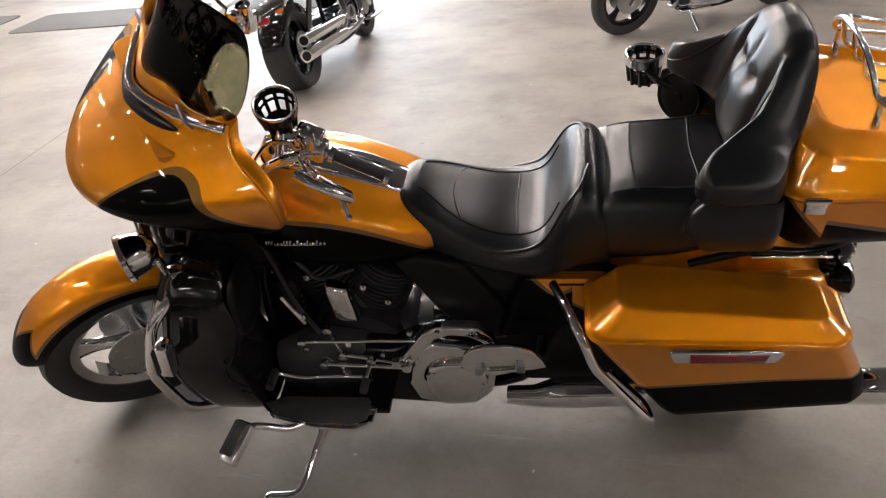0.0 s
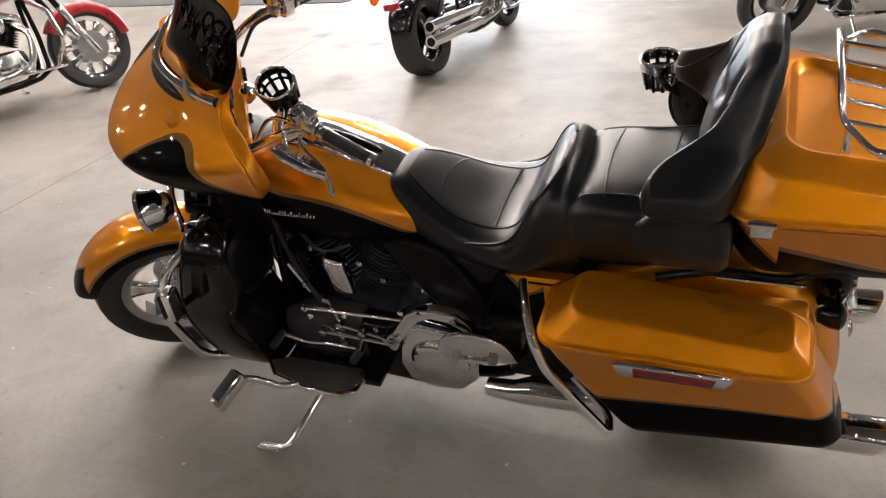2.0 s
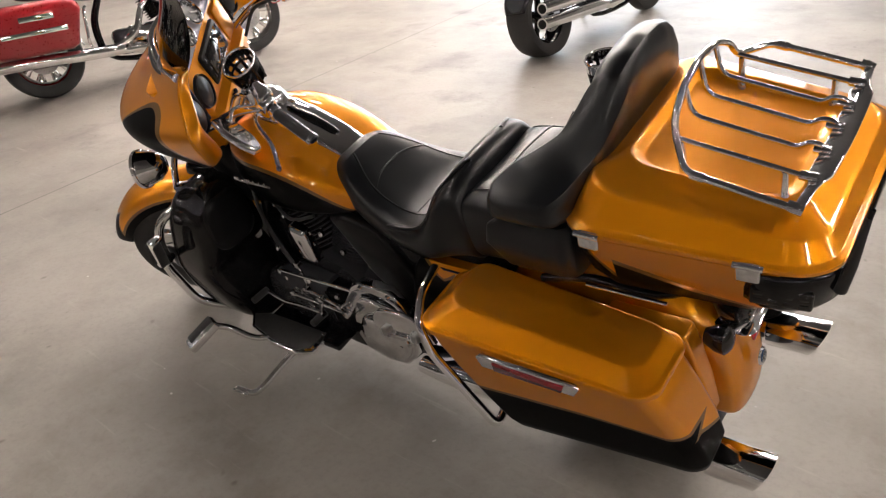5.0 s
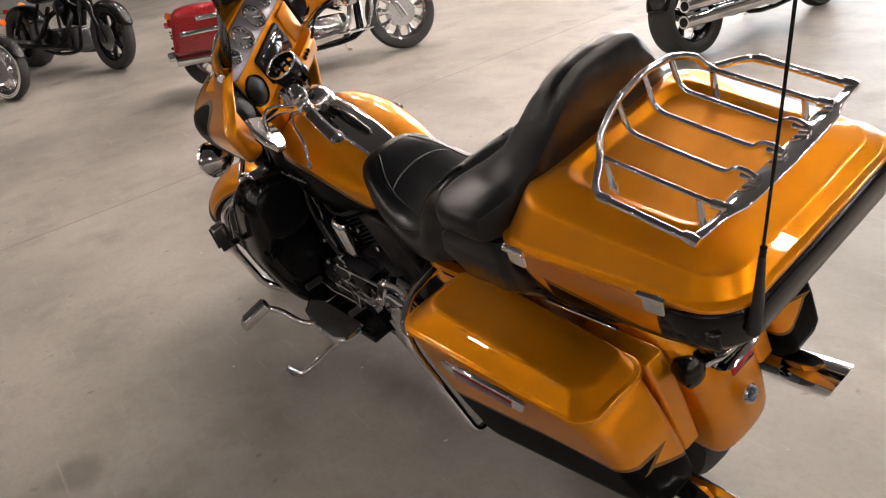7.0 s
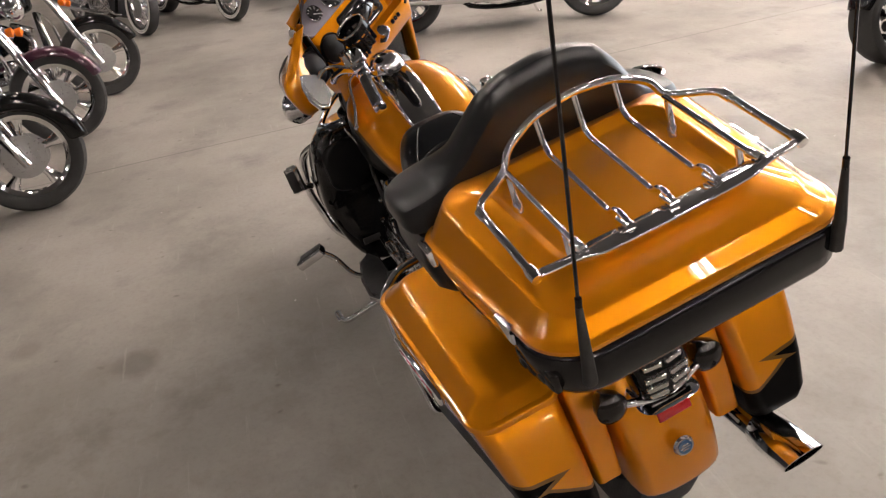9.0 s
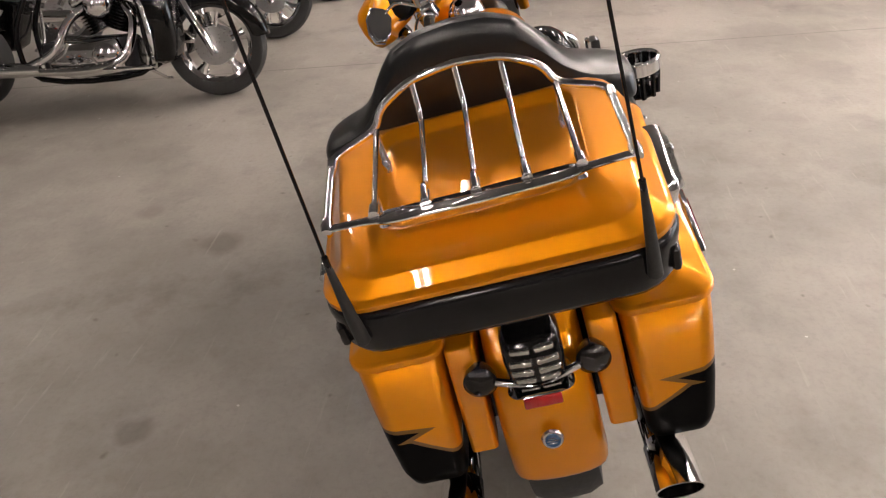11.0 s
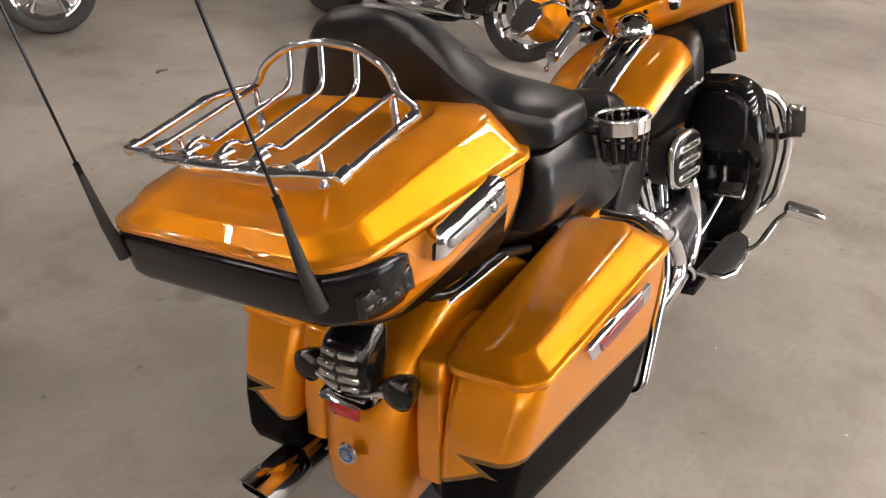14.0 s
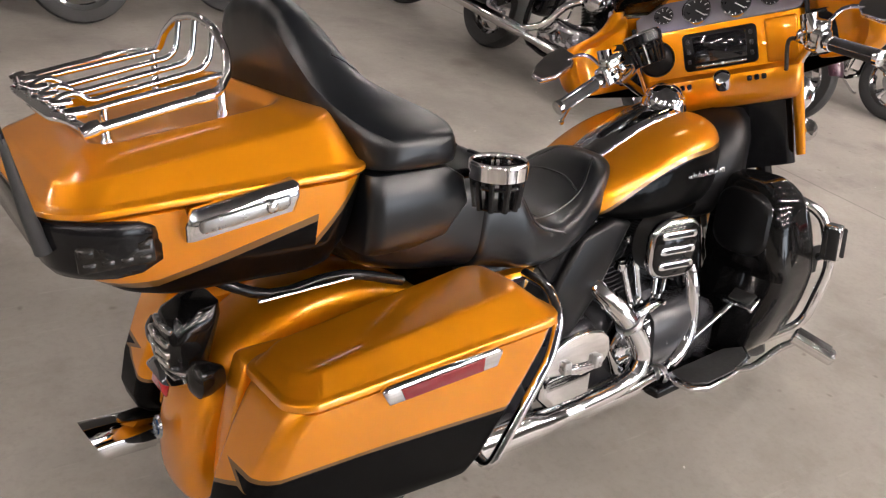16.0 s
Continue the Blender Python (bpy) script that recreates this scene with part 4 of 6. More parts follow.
part("ignition_dome", lathe_mesh([(0.0, 0.058), (0.024, 0.056), (0.046, 0.043), (0.061, 0.020), (0.066, 0.0), (0.066, -0.03)], 24, axis_matrix((-0.455, 0, 1.01), (0.12, 0, 1)), caps=False), M["chrome"], console, "chrome domed cap")


def badge(text_w, side):
    """Raised script bars on the tank's flank."""
    bms = []
    x = -0.49
    rnd = random.Random(3)
    while x < -0.325:
        w = rnd.uniform(0.005, 0.010)
        tall = rnd.choice((0.008, 0.009, 0.016))
        bms.append(box_mesh(w * 0.75, 0.003, tall, pose(x + w / 2, 0, tall / 2, 0, 18, 0), 0.001, 1))
        x += w + 0.0015
    bms.append(box_mesh(0.13, 0.003, 0.0018, pose(-0.40, 0, 0.001), 0, 1))
    bm = merge(*bms)
    bm.transform(Matrix.Translation((0, side * 0.2125, 0.850)) @ Matrix.Rotation(radians(side * 3), 4, "X"))
    return bm


for s in (-1, 1):
    part("tank_badge", badge(0.17, s), M["silver"], tank, "small silver script badge", fix=False)

# engine
CRANK = Vector((-0.335, 0, 0.345))
engine = part("engine", merge(box_mesh(0.36, 0.22, 0.26, pose(-0.32, 0, 0.30), 0.05, 3), box_mesh(0.34, 0.20, 0.22, pose(-0.03, 0, 0.31), 0.05, 3), lathe_mesh([(0.14, -0.12), (0.15, -0.10), (0.15, 0.10), (0.14, 0.12)], 28, axis_matrix(CRANK, (0, 1, 0)))), M["engine"], bike, "black V-twin engine and gearbox case")
for k, a in enumerate((-22.5, 22.5)):
    d = Vector((math.sin(radians(a)), 0, math.cos(radians(a))))
    m = axis_matrix(CRANK + d * 0.14, d)
    prof = []
    for i in range(11):
        z = i * 0.0165
        prof += [(0.068, z), (0.094, z + 0.003), (0.094, z + 0.008), (0.068, z + 0.011)]
    cyl = part("cylinder", lathe_mesh(prof, 28, m), M["engine"], engine, "black finned cylinder")
    part("rocker_box", box_mesh(0.15, 0.17, 0.05, m @ pose(0, 0, 0.215), 0.02, 3), M["black"], engine)
    part("rocker_cover", box_mesh(0.13, 0.15, 0.03, m @ pose(0, 0, 0.247), 0.012, 3), M["black"], engine)
    for s in (-1, 1):
        for bx in (-0.05, 0.05):
            part("bolt", lathe_mesh([(0.0, 0.006), (0.006, 0.006), (0.006, 0)], 8, m @ pose(bx, s * 0.06, 0.262), caps=False), M["chrome"], engine)

# left flank: primary case, derby cover, horn, levers, boards
prim = [(-0.46, 0.30), (-0.44, 0.22), (-0.38, 0.185), (-0.25, 0.175), (-0.10, 0.165), (0.0, 0.18), (0.06, 0.24), (0.07, 0.32), (0.04, 0.40), (-0.02, 0.45), (-0.10, 0.465), (-0.16, 0.45), (-0.22, 0.41), (-0.32, 0.42), (-0.40, 0.41), (-0.45, 0.37)]
primary = part("primary_cover", plate([(a, b) for a, b in prim], -0.11, -0.085, 0.018, 3), M["black"], engine, "black primary drive cover")
inner = [(-0.21, 0.28), (-0.185, 0.20), (-0.10, 0.17), (-0.01, 0.18), (0.045, 0.24), (0.058, 0.32), (0.035, 0.40), (-0.02, 0.435), (-0.11, 0.45), (-0.15, 0.43), (-0.19, 0.35)]
part("primary_chrome", plate([(a + 0.03, b + 0.03) for a, b in inner], -0.19, -0.038, 0.012, 3), M["chrome"], engine, "chrome outer primary cover")
part("primary_bracket", plate([(-0.215, 0.395), (-0.17, 0.44), (-0.115, 0.522), (-0.075, 0.548), (-0.01, 0.552), (0.05, 0.545), (0.085, 0.505), (0.10, 0.46), (0.075, 0.455), (0.055, 0.490), (0.02, 0.512), (-0.03, 0.518), (-0.075, 0.502), (-0.115, 0.45), (-0.15, 0.40), (-0.19, 0.37)], -0.19, -0.040, 0.008, 3), M["chrome"], engine, "chrome bracket over the primary cover")
for x, z in ((-0.065, 0.535), (0.045, 0.53), (0.085, 0.475), (-0.16, 0.42)):
    part("bolt", lathe_mesh([(0.0, 0.010), (0.008, 0.009), (0.010, 0.0)], 10, axis_matrix((x, -0.229, z), (0, -1, 0)), caps=False), M["chrome"], engine)
part("derby_cover", lathe_mesh([(0.0, 0.030), (0.072, 0.028), (0.092, 0.02), (0.10, 0.006), (0.10, 0)], 32, axis_matrix((-0.03, -0.225, 0.33), (0, -1, 0)), caps=False), M["chrome"], engine, "round chrome derby cover")
for k in range(5):
    a = 2 * math.pi * k / 5
    part("bolt", lathe_mesh([(0.0, 0.006), (0.007, 0.006), (0.007, 0)], 8, axis_matrix((-0.03 + 0.076 * math.cos(a), -0.246, 0.33 + 0.076 * math.sin(a)), (0, -1, 0)), caps=False), M["chrome"], engine)
part("horn_cover", stack([(0.0, -0.036, 0.036, -0.070, 0.070, 0.02), (0.025, -0.036, 0.036, -0.070, 0.070, 0.02), (0.038, -0.030, 0.030, -0.062, 0.062, 0.02), (0.041, -0.022, 0.022, -0.052, 0.052, 0.015)], lambda p: Vector((p.x - 0.343 - p.y * 0.12, -0.145 - p.z, 0.590 + p.y - p.x * 0.2))), M["chrome"], engine, "chrome horn cover")


def board(side, name, parent):
    outline = [(-0.63, -0.01), (-0.58, 0.045), (-0.45, 0.075), (-0.32, 0.078), (-0.27, 0.05), (-0.265, 0.0), (-0.28, -0.04), (-0.56, -0.04)]
    m = Matrix(((1, 0, 0, 0), (0, side, 0, side * 0.31), (0.0, 0, 1, 0.275), (0, 0, 0, 1)))
    b = part(name, prism_mesh(outline, 0.018, m, 0.005), M["chrome"], parent, "chrome-edged rider floorboard")
    part("board_pad", prism_mesh([(p[0] * 0.9 - 0.045, p[1] * 0.85) for p in outline], 0.006, m @ pose(0, 0, 0.0165), 0.002), M["rubber"], b, "black rubber pad")
    return b


for s in (-1, 1):
    board(s, "floorboard", bike)
    # black plate added to hide lit floor between board and engine
    part("board_support", box_mesh(0.36, 0.16, 0.03, pose(-0.42, s * 0.20, 0.235), 0.008), M["black"], bike)
    part("lower_case", hull([(-0.58, 0.05, 0.23, 0.42, s * 0.16), (-0.45, 0.06, 0.22, 0.48, s * 0.16), (-0.30, 0.05, 0.22, 0.44, s * 0.15)], 12, 3), M["engine"], bike)
    part("board_bracket", tube_mesh([(-0.50, s * 0.14, 0.25), (-0.50, s * 0.27, 0.268)], 0.012, 8), M["black"], bike)
    part("board_bracket", tube_mesh([(-0.36, s * 0.14, 0.25), (-0.36, s * 0.27, 0.268)], 0.012, 8), M["black"], bike)

# heel-toe shifter and its linkage
shift = part("shift_lever", tube_mesh(rounded_path([(-0.585, -0.235, 0.36), (-0.50, -0.235, 0.335), (-0.43, -0.235, 0.345), (-0.30, -0.235, 0.345)], 0.03), 0.008, 8), M["chrome"], bike, "chrome heel-toe shift lever")
part("shift_peg", tube_mesh([(-0.585, -0.23, 0.36), (-0.585, -0.30, 0.365)], 0.013, 10), M["rubber"], shift)
part("shift_peg", tube_mesh([(-0.30, -0.23, 0.345), (-0.30, -0.295, 0.35)], 0.013, 10), M["rubber"], shift)
part("shift_rod", tube_mesh([(-0.48, -0.21, 0.47), (-0.10, -0.215, 0.485)], 0.006, 8), M["chrome"], bike, "chrome shift linkage rod")
for x, z in ((-0.48, 0.47), (-0.10, 0.485)):
    part("rod_end", lathe_mesh([(0.0, -0.01), (0.012, -0.008), (0.012, 0.008), (0.0, 0.01)], 10, axis_matrix((x, -0.212, z), (0, 1, 0)), caps=False), M["chrome"], bike)

for a, b, r in (((-0.42, -0.235, 0.40), (-0.17, -0.24, 0.395), 0.007), ((-0.36, -0.22, 0.425), (-0.20, -0.235, 0.41), 0.006), ((-0.47, -0.20, 0.43), (-0.36, -0.22, 0.36), 0.008), ((-0.40, -0.19, 0.50), (-0.37, -0.20, 0.40), 0.006), ((-0.30, -0.245, 0.35), (-0.27, -0.245, 0.43), 0.007)):
    link = part("linkage_rod", tube_mesh([a, b], r, 8), M["chrome"], bike)
    for q in (a, b):
        part("rod_end", lathe_mesh([(0.0, -0.012), (0.014, -0.010), (0.014, 0.010), (0.0, 0.012)], 10, axis_matrix(q, (0, 1, 0)), caps=False), M["chrome"], link)
for x, y, z in ((-0.46, -0.19, 0.56), (-0.28, -0.13, 0.62), (-0.22, -0.12, 0.55), (-0.44, -0.13, 0.66), (-0.25, -0.19, 0.40), (-0.34, -0.205, 0.46), (-0.50, -0.19, 0.40), (-0.16, -0.17, 0.47), (-0.07, -0.15, 0.56)):
    part("bolt", lathe_mesh([(0.0, 0.012), (0.009, 0.010), (0.011, 0.0)], 10, axis_matrix((x, y, z), (0, -1, 0.3)), caps=False), M["chrome"], bike)
part("cable", tube_mesh(smooth_path([(-0.55, -0.12, 0.80), (-0.50, -0.17, 0.70), (-0.47, -0.18, 0.58), (-0.43, -0.18, 0.48)], 5), 0.007, 8), M["rubber"], bike, "black cable")
part("cable", tube_mesh(smooth_path([(-0.58, -0.10, 0.82), (-0.46, -0.14, 0.74), (-0.40, -0.14, 0.66), (-0.30, -0.12, 0.68)], 5), 0.006, 8), M["rubber"], bike, "black cable")
part("guard_strut", tube_mesh([(-0.53, -0.15, 0.60), (-0.475, -0.16, 0.50)], 0.010, 8), M["chrome"], bike)
# black fillers added to keep lit floor from showing ahead of the rear wheel
for s in (-1, 1):
    part("inner_fender_panel", stack([(0.28, 0.16, 0.52, 0.10, 0.19, 0.03), (0.38, 0.22, 0.50, 0.12, 0.20, 0.03), (0.50, 0.26, 0.46, 0.12, 0.205, 0.03), (0.68, 0.24, 0.44, 0.12, 0.20, 0.03)], lambda p, s=s: Vector((p.x, s * p.y + 0.01, p.z))), M["plastic"], bike)
part("battery_box", box_mesh(0.26, 0.27, 0.32, pose(0.17, 0.01, 0.46), 0.03, 3), M["plastic"], bike, "added black block closing the gap behind the gearbox")
part("splash_guard", box_mesh(0.28, 0.27, 0.26, pose(0.42, 0, 0.47), 0.02), M["plastic"], bike, "added black block closing the gap before the rear wheel")

# passenger boards, folded up
for s in (-1, 1):
    outline = [(-0.004, 0.455), (0.006, 0.490), (0.030, 0.514), (0.07, 0.527), (0.12, 0.532), (0.165, 0.527), (0.20, 0.510), (0.225, 0.475), (0.236, 0.445), (0.21, 0.436), (0.165, 0.428), (0.10, 0.408), (0.045, 0.410), (0.012, 0.425)]
    pb = part("passenger_board", plate(outline, s * 0.262, s * 0.018, 0.006, 3), M["chrome"], bike, "chrome passenger floorboard folded up")
    for x in (0.05, 0.165):
        part("hinge", box_mesh(0.026, 0.026, 0.034, pose(x, s * 0.280, 0.438 + (x - 0.05) * 0.12), 0.004), M["alloy"], pb)
    part("hinge_bar", box_mesh(0.11, 0.012, 0.012, pose(0.108, s * 0.283, 0.436, 0, -7, 0), 0.003), M["chrome"], pb)

# side stand
stand = part("side_stand", tube_mesh(rounded_path([(-0.42, -0.16, 0.20), (-0.44, -0.22, 0.20), (-0.488, -0.47, 0.132), (-0.505, -0.505, 0.122), (-0.585, -0.512, 0.124)], 0.03), 0.012, 10), M["chrome"], bike, "chrome side stand, folded out")
part("stand_foot", box_mesh(0.075, 0.03, 0.008, pose(-0.565, -0.512, 0.119, -12.3, 0, 0), 0.003), M["chrome"], stand)
part("stand_pivot", lathe_mesh([(0.0, -0.02), (0.022, -0.018), (0.022, 0.018), (0.0, 0.02)], 14, axis_matrix((-0.43, -0.19, 0.2), (1, 0, 0)), caps=False), M["black"], stand)
part("stand_spring", tube_mesh([(-0.40, -0.17, 0.19), (-0.465, -0.36, 0.155)], 0.008, 8), M["chrome"], stand)

# guards
for s in (-1, 1):
    part("bag_guard", tube_mesh(rounded_path([(0.26, s * 0.21, 0.70), (0.30, s * 0.33, 0.715), (0.335, s * 0.40, 0.68), (0.36, s * 0.41, 0.60), (0.515, s * 0.41, 0.375), (0.50, s * 0.34, 0.37), (0.40, s * 0.30, 0.46)], 0.03), 0.0125, 10), M["chrome"], bike, "chrome saddlebag guard")
    guard = part("engine_guard", tube_mesh(rounded_path([(-0.63, s * 0.05, 0.80), (-0.68, s * 0.22, 0.80), (-0.80, s * 0.37, 0.72), (-0.852, s * 0.400, 0.55), (-0.82, s * 0.37, 0.35), (-0.70, s * 0.26, 0.255), (-0.60, s * 0.10, 0.225)], 0.05), 0.016, 10), M["chrome"], bike, "chrome engine guard")
    peg = part("highway_peg", box_mesh(0.038, 0.05, 0.115, pose(-0.755, s * 0.432, 0.655, 0, 8, 0), 0.01, 3), M["chrome"], guard, "chrome highway peg")
    for i in range(2):
        part("peg_rubber", box_mesh(0.006, 0.034, 0.095, pose(-0.777 + 0.044 * i, s * 0.445, 0.655, 0, 8, 0), 0.003, 1), M["rubber"], peg)
    part("peg_mount", tube_mesh([(-0.80, s * 0.385, 0.585), (-0.765, s * 0.425, 0.61)], 0.014, 8), M["chrome"], guard)
    arm = part("foot_peg_arm", tube_mesh(rounded_path([(-0.44, s * 0.32, 0.27), (-0.51, s * 0.40, 0.30), (-0.58, s * 0.43, 0.36), (-0.605, s * 0.46, 0.385)], 0.03), 0.011, 8), M["chrome"], bike, "chrome folding peg arm")
    fp = part("foot_peg", box_mesh(0.055, 0.125, 0.036, pose(-0.612, s * 0.512, 0.39, -s * 20, 0, s * 20), 0.01, 3), M["chrome"], arm)
    part("peg_rubber", box_mesh(0.04, 0.10, 0.006, pose(-0.618, s * 0.509, 0.409, -s * 20, 0, s * 20), 0.002, 1), M["rubber"], fp)

# leg fairings
for s in (-1, 1):
    def leg(p, s=s):
        return Vector((p.x, s * p.y, p.z))
    rings = [(0.235, -0.72, -0.60, 0.10, 0.24, 0.04), (0.255, -0.78, -0.595, 0.09, 0.30, 0.05), (0.34, -0.82, -0.60, 0.08, 0.345, 0.05), (0.45, -0.83, -0.61, 0.08, 0.37, 0.05), (0.53, -0.83, -0.64, 0.09, 0.38, 0.05), (0.56, -0.83, -0.60, 0.09, 0.378, 0.05), (0.64, -0.82, -0.585, 0.10, 0.37, 0.06), (0.75, -0.79, -0.59, 0.10, 0.35, 0.06), (0.805, -0.76, -0.61, 0.12, 0.30, 0.05), (0.82, -0.73, -0.63, 0.15, 0.25, 0.03)]
    lower = part("leg_fairing", stack(rings, leg), M["gloss"], bike, "black leg fairing behind the engine guard", subdiv=1)
    part("glove_box_door", stack([(0.0, -0.09, 0.09, -0.10, 0.10, 0.06), (0.012, -0.085, 0.085, -0.095, 0.095, 0.06), (0.016, -0.07, 0.07, -0.08, 0.08, 0.05)], lambda p, s=s: Vector((-0.592 + p.z, s * 0.235 + p.x, 0.69 + p.y))), M["plastic"], lower)
    part("vent", box_mesh(0.05, 0.01, 0.09, pose(-0.80, s * 0.368, 0.57, 0, 0, 0), 0.004), M["plastic"], lower)


# front end, turned with the bars
def fork():
    ax = Vector((math.sin(radians(STEER_RAKE)), 0, math.cos(radians(STEER_RAKE))))
    base = Vector(FRONT) + Vector((0.012, 0, 0.0))
    for s in (-1, 1):
        y = Vector((0, s * 0.115, 0))
        leg = part("fork_leg", tube_mesh([base + y - ax * 0.05, base + y + ax * 0.30, base + y + ax * 0.32], [0.029, 0.031, 0.026], 14), M["chrome"], bike, "chrome fork leg", turn=STEER)
        part("fork_tube", tube_mesh([base + y + ax * 0.30, base + y + ax * 0.74], 0.0245, 14), M["black"], leg)
        part("brake_caliper", box_mesh(0.07, 0.035, 0.11, Matrix.Translation(base + y * 0.9 + Vector((0.10, 0, 0.09))) @ pose(0, 0, 0, 0, 20, 0), 0.012, 3), M["black"], leg)
    part("axle", tube_mesh([Vector(FRONT) - Vector((0, 0.14, 0)), Vector(FRONT) + Vector((0, 0.14, 0))], 0.016, 10), M["chrome"], bike, turn=STEER)
    part("fork_yoke", box_mesh(0.12, 0.30, 0.05, Matrix.Translation(base + ax * 0.55 + Vector((0.02, 0, 0))) @ pose(0, 0, 0, 0, STEER_RAKE, 0), 0.015, 2), M["black"], bike, turn=STEER)


fork()


# the batwing shell by rows from chin to windshield: centre x, z; edge x, half width, z; sweep
SHELL = [(-0.915, 0.986, -0.631, 0.433, 1.047, 2.28), (-0.981, 1.010, -0.603, 0.462, 1.080, 2.19), (-1.033, 1.041, -0.600, 0.470, 1.118, 2.12), (-1.043, 1.073, -0.604, 0.471, 1.163, 2.09), (-0.996, 1.108, -0.610, 0.457, 1.196, 2.07),
         (-0.917, 1.141, -0.617, 0.416, 1.211, 2.01), (-0.849, 1.186, -0.634, 0.363, 1.224, 1.82), (-0.80, 1.229, -0.640, 0.318, 1.247, 1.61), (-0.778, 1.264, -0.618, 0.288, 1.283, 1.50)]


def shell_point(row, k, lift=0.0):
    """A place on the shell: row 0 to 8 from below to above, k from -1 (left edge) to 1."""
    i = min(7, int(row))
    f = row - i
    xc, zc, b, w, ze, p = (u * (1 - f) + v * f for u, v in zip(SHELL[i], SHELL[i + 1]))
    a = abs(k)
    return Vector((xc + (b - xc) * a ** p - lift, w * k, zc + (ze - zc) * a * a + lift * 0.5))


def fairing():
    ks = (-1, -0.985, -0.95, -0.87, -0.75, -0.6, -0.42, -0.2, 0, 0.2, 0.42, 0.6, 0.75, 0.87, 0.95, 0.985, 1)
    return grid_mesh([[shell_point(r, k) for r in (0, 0.4, 1, 1.5, 2, 3, 4, 5, 6, 7, 7.7, 8)] for k in ks])


shell = part("fairing", fairing(), M["fairing"], bike, "amber and black batwing fairing", turn=HOOD, thick=0.006, subdiv=2)
DASH_Y = 0.015


def dash_ring(z, x, half, r=0.03):
    return (z, -0.80, x, -half + DASH_Y, half + DASH_Y, r)


dash = part("inner_fairing", stack([dash_ring(0.945, -0.70, 0.20), dash_ring(0.952, -0.665, 0.21), dash_ring(0.975, -0.636, 0.215), dash_ring(1.030, -0.620, 0.222), dash_ring(1.046, -0.624, 0.224), dash_ring(1.054, -0.642, 0.228),
                                    dash_ring(1.060, -0.652, 0.236), dash_ring(1.19, -0.660, 0.240), dash_ring(1.20, -0.662, 0.242), dash_ring(1.205, -0.676, 0.24)], n=5), M["amber"], bike, "amber inner fairing with gauges", turn=HOOD)


def brow():
    """The amber lip between the gauges and the windshield."""
    rows = []
    for i in range(17):
        k = -1 + i / 8
        e = shell_point(8, k)
        y = 0.262 * k + DASH_Y * (1 - abs(k))
        x = -0.708 + 0.045 * abs(k) ** 3
        rows.append([e + Vector((0.004, 0, 0)), Vector((e.x * 0.6 + x * 0.4, e.y * 0.7 + y * 0.3, max(e.z, 1.285) + 0.012)), Vector((x - 0.004, y, 1.306)), Vector((x + 0.008, y, 1.298)), Vector((x, y, 1.284))])
    return grid_mesh(rows)


part("brow", brow(), M["amber"], dash, thick=0.004, subdiv=1)
for s in (-1, 1):
    rows = []
    for r in (0, 0.5, 1, 2, 3, 4, 5, 6, 7, 8):
        e = shell_point(r, s)
        fade = 1 - 0.45 * (r / 8) ** 3
        rows.append([e + Vector((0.001, 0, 0)), e + Vector((0.018, -s * 0.006, 0.001)), e + Vector((0.034, -s * 0.034 * fade, 0.002)), e + Vector((0.024, -s * 0.070 * fade, 0)), e + Vector((-0.010, -s * 0.084 * fade, 0)), e + Vector((-0.03, -s * 0.10 * fade, 0)), Vector((-0.676, s * 0.262 + DASH_Y, e.z))])
    part("side_lip", grid_mesh(rows), M["amber"], dash, thick=0.004, subdiv=1)
    part("speaker_panel", box_mesh(0.02, 0.09, 0.13, pose(-0.672, s * 0.288 + 0.01, 1.125, 0, 0, 0), 0.006), M["plastic"], dash)
    part("dash_speaker", lathe_mesh([(0.0, 0.012), (0.042, 0.009), (0.055, 0.0), (0.060, 0.008), (0.063, -0.012)], 28, axis_matrix((-0.660, s * 0.295 + 0.01, 1.13), (1, 0, 0.12)), caps=False), M["plastic"], dash, "black fairing speaker")
    part("fairing_leg", stack([(0.765, -0.03, 0.02, 0.188, 0.214, 0.010), (0.80, -0.04, 0.02, 0.188, 0.216, 0.012), (0.95, -0.05, 0.02, 0.188, 0.220, 0.012), (1.05, -0.05, 0.01, 0.188, 0.224, 0.012)], lambda p, s=s: Vector((p.x - 0.648 - 0.42 * (1.05 - p.z), s * p.y + DASH_Y, p.z))), M["amber"], dash)
for s in (-1, 1):
    part("dash_cheek", box_mesh(0.035, 0.012, 0.165, pose(-0.672, s * 0.2445 + DASH_Y, 1.145), 0.005), M["plastic"], dash, "black cheek beside the gauges")
part("fork_shroud", stack([(0.735, -0.10, 0.0, -0.185, 0.185, 0.03), (0.96, -0.10, 0.0, -0.187, 0.187, 0.03)], lambda p: Vector((p.x - 0.675 - 0.42 * (1.0 - p.z), p.y + DASH_Y, p.z))), M["black"], dash, "black shroud round the fork")

